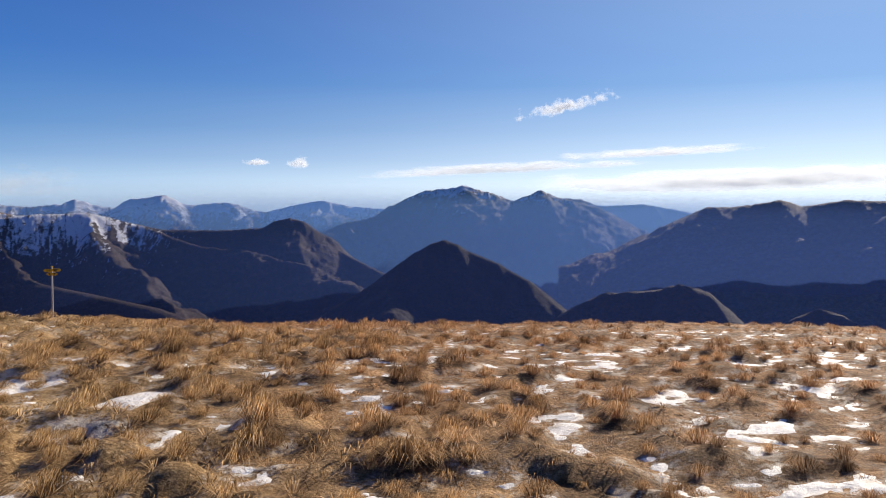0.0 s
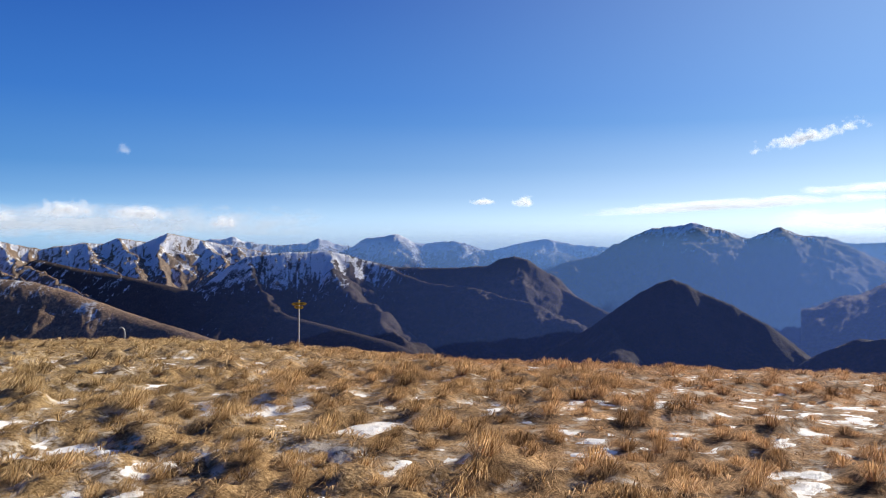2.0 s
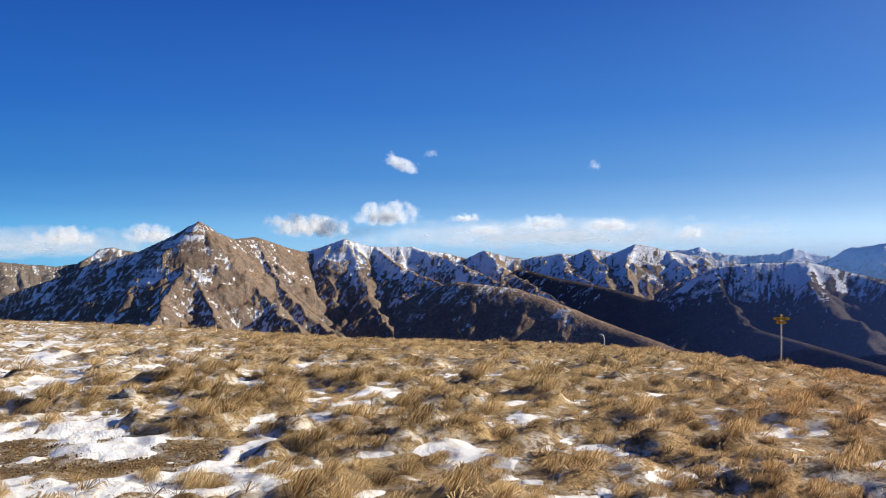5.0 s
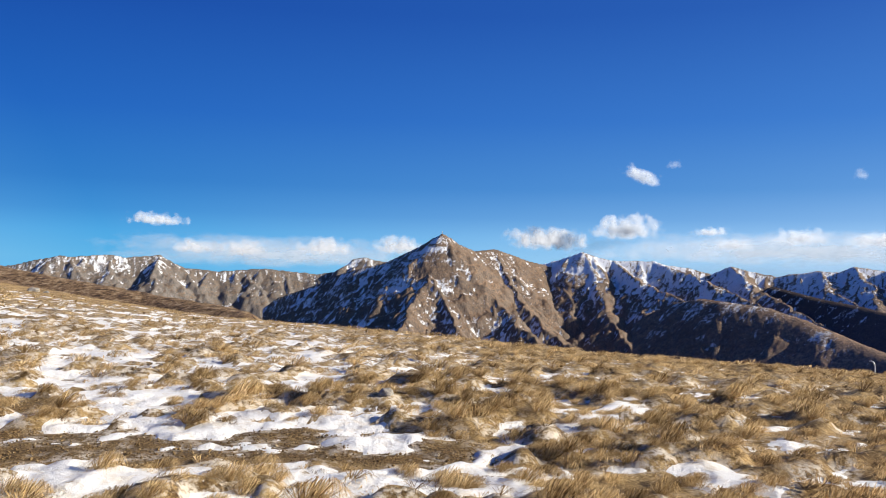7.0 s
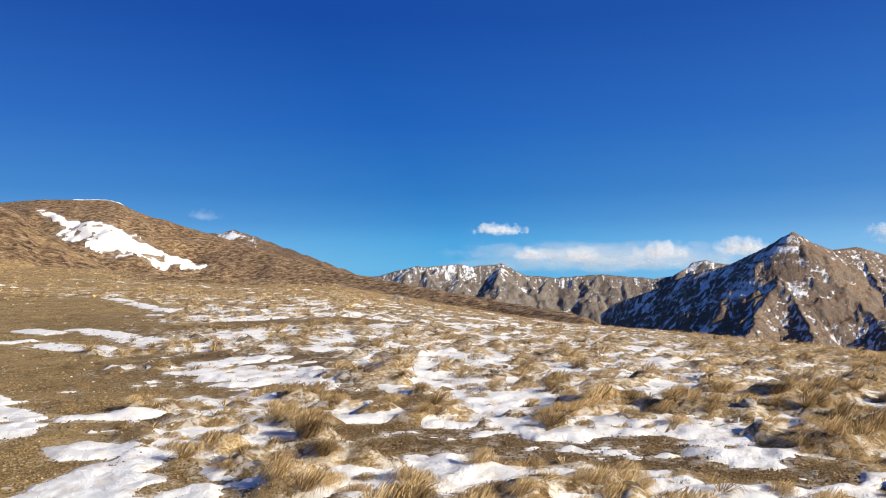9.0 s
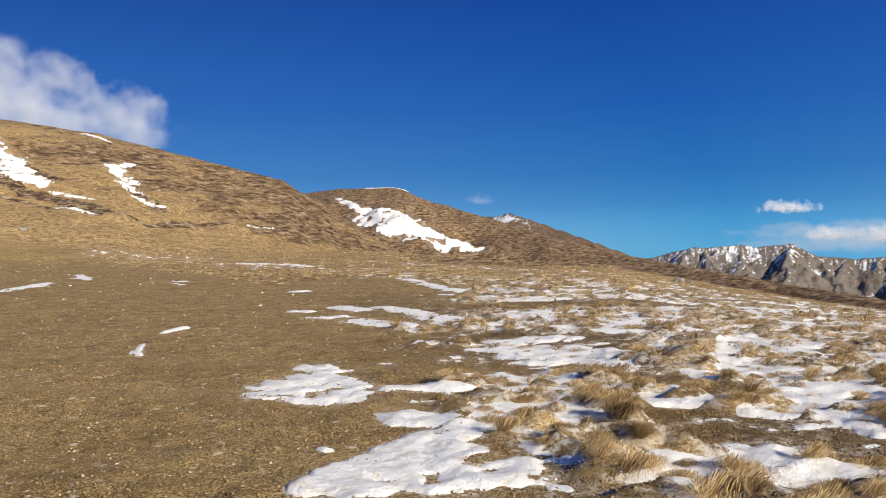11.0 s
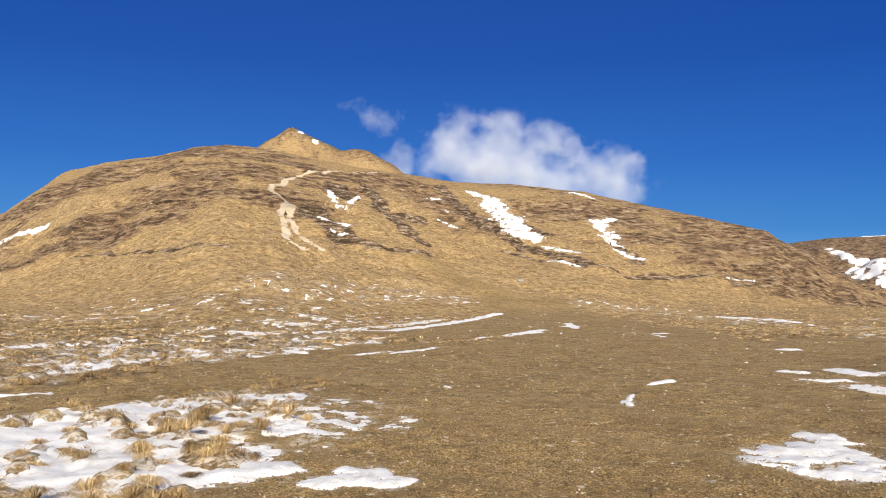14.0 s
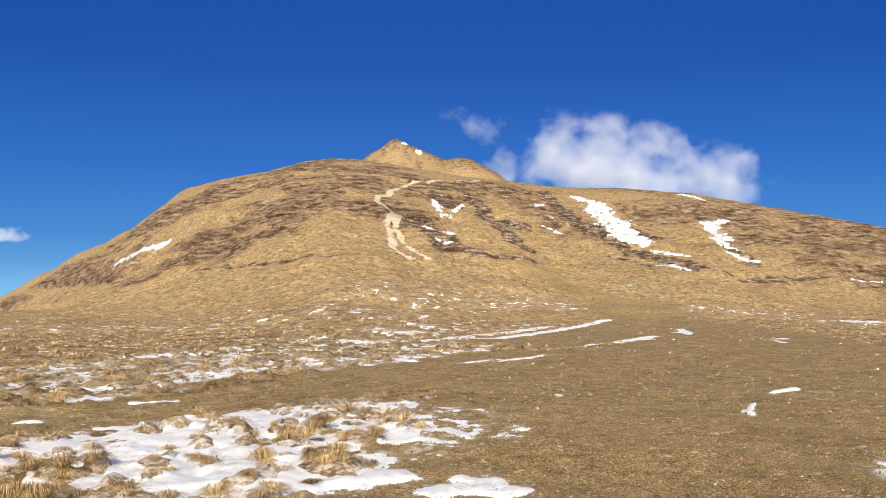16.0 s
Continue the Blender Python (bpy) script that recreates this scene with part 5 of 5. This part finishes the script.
def cloud(label, az, el, wide, high, seed, cover=0.75, grain=1.6, thick=0.7, dist=4500, layers=3, tilt=0.0, flat=1.0, turned=48, torn=1.6):
    """A cloud as a few layers of vapour, one behind another; wide and high are half sizes in degrees."""
    away = (SUN_AZ - az + 180) % 360 - 180      # the layers face half way between the meadow and the sun
    lean = 0.5 * (180 - abs(away)) if abs(away) > 90 else -0.5 * abs(away)
    lean = (1 if away > 0 else -1) * lean if 40 < abs(away) < 140 else 0.0
    lean = max(-turned, min(turned, lean))
    w, h = dist * math.tan(radians(wide)) / math.cos(radians(lean)), dist * math.tan(radians(high))
    ys = np.linspace(-0.14, 0.14, layers)
    v = np.array([(sx, q, sz) for q in ys for sx, sz in ((-1, -1), (1, -1), (1, 1), (-1, 1))], float)
    ob = sheet("cloud", v, np.arange(4 * layers).reshape(-1, 4), mat_cloud(seed, w / h / flat, cover, grain, thick, 0.9 if abs(away) < 90 else 0.1, torn), shade=False)
    x, y = polar(az, dist)
    ob.matrix_world = pose(x, y, EYE + dist * math.tan(radians(el)), 0, 0, -az + lean) @ pose(0, 0, 0, 0, -tilt, 0) @ Matrix.Diagonal((w, min(w, 90), h, 1))
    return tagged(ob, label, "cloud")


cloud("large white cumulus rising behind the hill", -135.0, 9.3, 11.2, 4.6, 1, 0.86, 1.7, 0.33, 900, 5, -6, torn=2.3)
cloud("thin torn wisp beside the large cloud", -144.6, 12.8, 3.6, 2.4, 2, 0.5, 1.8, 0.22, 900, 2, -25)
cloud("small white cloud over the range", -51.0, 6.0, 1.8, 0.9, 3, 0.75, 1.3, 0.85, tilt=-20)
cloud("faint grey wisp of cloud", -48.9, 6.8, 0.9, 0.6, 4, 0.6, 1.5, 0.3, layers=2)
cloud("faint small wisp of cloud", -37.5, 5.9, 0.8, 0.7, 5, 0.55, 1.5, 0.35, layers=2)
cloud("white puffed cumulus over the range", -52.1, 2.4, 2.7, 1.3, 6, 0.9, 1.6, 0.95)
cloud("small flat white cloud", -46.5, 2.3, 1.7, 0.55, 7, 0.7, 1.5, 0.8)
cloud("puffed cumulus behind the ridge", -57.3, 1.6, 3.2, 1.15, 8, 0.95, 1.7, 0.9)
cloud("flat cumulus above the rocky ridge", -83.9, 2.45, 2.4, 0.72, 9, 0.8, 1.6, 0.75)
cloud("faint grey cloud near the brown hill", -104.2, 3.5, 1.6, 0.7, 10, 0.7, 1.5, 0.16, layers=2)
cloud("small grey cloud beside the hill", -175.5, 4.7, 2.0, 0.8, 11, 0.85, 1.5, 0.4)
cloud("long cloud bank along the horizon", -76, 0.3, 12, 1.5, 12, 1.0, 2.2, 0.5, 3600, 2, flat=2.5, turned=22)
cloud("long cloud bank along the horizon", -42, 1.0, 17, 1.5, 13, 1.05, 2.4, 0.5, 4000, 2, flat=2.5, turned=22)
for az, el, wide, high, k in ((-41, 1.9, 2.0, 0.9, 14), (-36.6, 1.7, 2.2, 0.8, 31), (-45.2, 1.4, 1.6, 0.6, 32), (-31.2, 1.2, 1.2, 0.6, 33),
                              (-67.6, 1.0, 2.2, 1.0, 36), (-72.8, 0.8, 2.4, 1.0, 37), (-78.4, 0.6, 2.0, 0.9, 38), (-81.6, 0.7, 1.8, 0.8, 39)):
    cloud("puffed cumulus in the cloud bank", az, el, wide, high, k, 0.85, 1.5, 0.75)
cloud("torn white cloud drifting alone", 7.9, 6.75, 4.0, 0.85, 15, 0.72, 1.5, 0.8, tilt=12, torn=2.2)
cloud("small white puff of cloud", -13.4, 2.8, 1.1, 0.4, 16, 0.75, 1.4, 0.8)
cloud("small white puff of cloud", -10.6, 2.75, 1.0, 0.7, 17, 0.75, 1.4, 0.8)
cloud("long thin streak of cirrus", 3.5, 2.5, 10.5, 0.55, 18, 0.95, 1.0, 0.9, layers=2, flat=4, tilt=3)
cloud("long thin streak of cirrus", 14, 3.6, 7.5, 0.5, 19, 0.95, 1.0, 0.9, layers=2, flat=4, tilt=2.5)
cloud("broad bright veil of cirrus", 20, 1.6, 15, 1.1, 20, 1.1, 1.2, 0.95, 4750, 2, flat=4, tilt=1.5)


# ---- signpost, stakes and pipe on the meadow's rim ----
def plain(name, color, rough=0.6, metal=0.0, stain=0.25):
    m = Mat(name)
    dark = tuple(c * (1 - stain) * 0.7 for c in color)
    m.color(m.mix(m.ramp(m.noise(14, 5, 0.65), (0.35, 0.0), (0.75, 1.0)), color, dark))
    m.b.inputs["Roughness"].default_value, m.b.inputs["Metallic"].default_value = rough, metal
    m.bump(m.noise(60, 4), 0.2, 0.004)
    return m.m


def part(name, bm, material, parent, label=""):
    me = bpy.data.meshes.new(name)
    bm.normal_update()
    bm.to_mesh(me)
    bm.free()
    me.materials.append(material)
    ob = new(name, me)
    ob.parent = parent
    return tagged(ob, label) if label else ob


def tube(points, radii, sides=12):
    """A round bar along points, closed at both ends."""
    bm = bmesh.new()
    rings = []
    pts = [Vector(p) for p in points]
    for i, p in enumerate(pts):
        way = (pts[min(i + 1, len(pts) - 1)] - pts[max(i - 1, 0)]).normalized()
        a = way.orthogonal().normalized() if abs(way.z) < 0.99 else Vector((1, 0, 0))
        if rings:
            a = (last - way * last.dot(way)).normalized()
        last = a
        b = way.cross(a)
        rings.append([bm.verts.new(p + radii[i] * (math.cos(t) * a + math.sin(t) * b)) for t in (2 * math.pi * k / sides for k in range(sides))])
    for r, q in zip(rings, rings[1:]):
        for k in range(sides):
            bm.faces.new((r[k], r[(k + 1) % sides], q[(k + 1) % sides], q[k]))
    bm.faces.new(rings[0][::-1])
    bm.faces.new(rings[-1])
    return bm


def slab(outline, thick):
    """A board of the given outline in x and z, bevelled a little."""
    bm = bmesh.new()
    f = bm.faces.new([bm.verts.new((x, -thick / 2, z)) for x, z in outline])
    g = bmesh.ops.extrude_face_region(bm, geom=[f])
    bmesh.ops.translate(bm, verts=[v for v in g["geom"] if isinstance(v, bmesh.types.BMVert)], vec=(0, thick, 0))
    bmesh.ops.bevel(bm, geom=list(bm.edges), offset=thick * 0.15, segments=1, affect="EDGES")
    bmesh.ops.recalc_face_normals(bm, faces=bm.faces)
    return bm


def stand(name, az, d, label, category, turn=0.0, sink=0.0, group=""):
    x, y = (float(v) for v in polar(az, d))
    ob = new(name)
    ob.matrix_world = pose(x, y, float(surface(np.array([x]), np.array([y]))[0]) - sink, 0, 0, -az + turn)
    return tagged(ob, label, category, group)


M_STEEL = plain("galvanised_steel", (0.62, 0.62, 0.60), 0.45, 0.4)
M_YELLOW = plain("yellow_sign_enamel", (0.80, 0.50, 0.03), 0.4)
M_BLACK = plain("black_sign_paint", (0.03, 0.03, 0.03), 0.5)
M_POST = plain("weathered_wood", (0.13, 0.09, 0.06), 0.85)
M_ROCK = plain("grey_field_stone", (0.34, 0.31, 0.27), 0.9, 0.0, 0.5)


def signpost(az, d, height):
    """Trail signpost: steel pole, cap, and yellow arrow boards pointing both ways."""
    post = stand("trail_signpost", az, d, "thin steel trail signpost with yellow arrow boards on top", "signpost", sink=0.05)
    part("pole", tube([(0, 0, -0.15), (0, 0, height * 0.5), (0, 0, height)], [0.03, 0.03, 0.03]), M_STEEL, post)
    part("cap", tube([(0, 0, height), (0, 0, height + 0.03), (0, 0, height + 0.05)], [0.045, 0.045, 0.02]), M_YELLOW, post, "yellow pole cap")
    for side, z, long, ang in ((-1, height - 0.11, 0.30, 12), (1, height - 0.10, 0.31, -14), (-1, height - 0.24, 0.20, -20), (1, height - 0.25, 0.19, 22)):
        pts = [(0.0, 0.055), (long - 0.07, 0.055), (long, 0.0), (long - 0.07, -0.055), (0.0, -0.055)]
        if side < 0:
            pts = [(-x, q) for x, q in pts][::-1]
        board = part("arrow_board", slab(pts, 0.02), M_YELLOW, post, "yellow arrow board")
        board.matrix_basis = pose(0, -0.045, z, 0, 0, ang * 0.5)
        for k in range(2):
            bar = part("line_of_writing", slab([(side * 0.05, 0.012), (side * (long * (0.62 - 0.12 * k)), 0.012), (side * (long * (0.62 - 0.12 * k)), -0.012), (side * 0.05, -0.012)][::-side], 0.004), M_BLACK, board)
            bar.location = (0, -0.0125, 0.02 - 0.04 * k)
    part("clamp", tube([(0, 0, height - 0.20), (0, 0, height - 0.15)], [0.038, 0.038]), M_STEEL, post)
    return post


signpost(-25.95, 33.5, 2.15)

pipe = stand("bent_pipe", -37.1, 36.0, "pale steel pipe with a bent top at the meadow's rim", "pipe", sink=0.05)
part("pipe", tube([(0, 0, -0.2), (0, 0, 0.55), (-0.015, 0, 0.66), (-0.06, 0, 0.74), (-0.13, 0, 0.77), (-0.2, 0, 0.75)], [0.026] * 6), M_STEEL, pipe)
part("collar", tube([(0, 0, 0.0), (0, 0, 0.07)], [0.04, 0.04]), M_STEEL, pipe)


def stake(az, d, height, width, tilt):
    s = stand("wooden_stake", az, d, "short weathered wooden stake in the dry grass", "stake", sink=0.1, group="stakes along the rim")
    s.matrix_world = s.matrix_world @ pose(0, 0, 0, tilt, tilt * 0.7, 30)
    part("post", tube([(0, 0, -0.1), (0, 0, height * 0.7), (0.01, 0, height), (0.01, 0, height + width * 0.4)], [width, width * 0.97, width * 0.9, width * 0.4], 8), M_POST, s)
    part("notch_band", tube([(0.007, 0, height * 0.72), (0.008, 0, height * 0.76)], [width * 1.06, width * 1.06], 8), M_STEEL, s, "wire band")


for a, d, h, w, t in ((-65.7, 41, 0.42, 0.055, 2), (-59.2, 40.5, 0.50, 0.10, -3), (-52.0, 39, 0.30, 0.05, 3), (-38.3, 36.5, 0.36, 0.03, -2), (-17.5, 30, 0.22, 0.05, 4)):
    stake(a, d, h, w, t)


def boulder(az, d, size, seed, label):
    rng = np.random.RandomState(seed)
    bm = bmesh.new()
    bmesh.ops.create_icosphere(bm, subdivisions=3, radius=1)
    for v in bm.verts:
        n = noise.noise(v.co * 1.3 + Vector((seed, 0, 0))) * 0.35 + noise.noise(v.co * 3.5 + Vector((0, seed, 0))) * 0.12
        v.co = v.co * (1 + n)
        v.co.z = max(v.co.z, -0.45) * 0.7
    bmesh.ops.scale(bm, verts=bm.verts, vec=(size * rng.uniform(0.9, 1.3), size, size * rng.uniform(0.7, 1.0)))
    me = bpy.data.meshes.new("stone")
    bm.to_mesh(me)
    bm.free()
    me.materials.append(M_ROCK)
    ob = new("stone", me)
    x, y = (float(v) for v in polar(az, d))
    ob.matrix_world = pose(x, y, float(surface(np.array([x]), np.array([y]))[0]) + size * 0.12, 0, 0, rng.uniform(0, 360))
    return tagged(ob, label, "stone")


boulder(-68.3, 9.6, 0.08, 5, "small grey stone lying on the snow")
for k, (a, d, s) in enumerate(((-91.0, 62, 0.35), (-90.3, 63, 0.25), (-73.5, 43, 0.2), (-145, 70, 0.25), (-134, 92, 0.4), (-120, 60, 0.22), (-101, 45, 0.22))):
    boulder(a, d, s, 20 + k, "weathered grey field stone half sunk in grass")


# ---- masts on the pyramid peak ----
def summit_mast(az, el, dist, high, arms, label):
    x, y = (float(v) for v in polar(az, dist))
    ob = new("summit_mast")
    ob.matrix_world = pose(x, y, EYE + dist * math.tan(radians(el)) - 8.0, 0, 0, -az)
    tagged(ob, label, "mast", "masts on the peak")
    part("pole", tube([(0, 0, 0), (0, 0, 8 + high)], [0.9, 0.6], 8), M_STEEL, ob)
    for k in range(arms):
        part("crossarm", tube([(-2.2, 0, 8 + high * (0.55 + 0.3 * k)), (2.2, 0, 8 + high * (0.55 + 0.3 * k))], [0.45, 0.45], 6), M_STEEL, ob)


summit_mast(-64.7, 2.0, 2300, 8.0, 1, "tall grey cross-like mast on the rocky peak")
summit_mast(-64.45, 1.88, 2303, 5.0, 0, "short grey mast beside the taller mast on the peak")
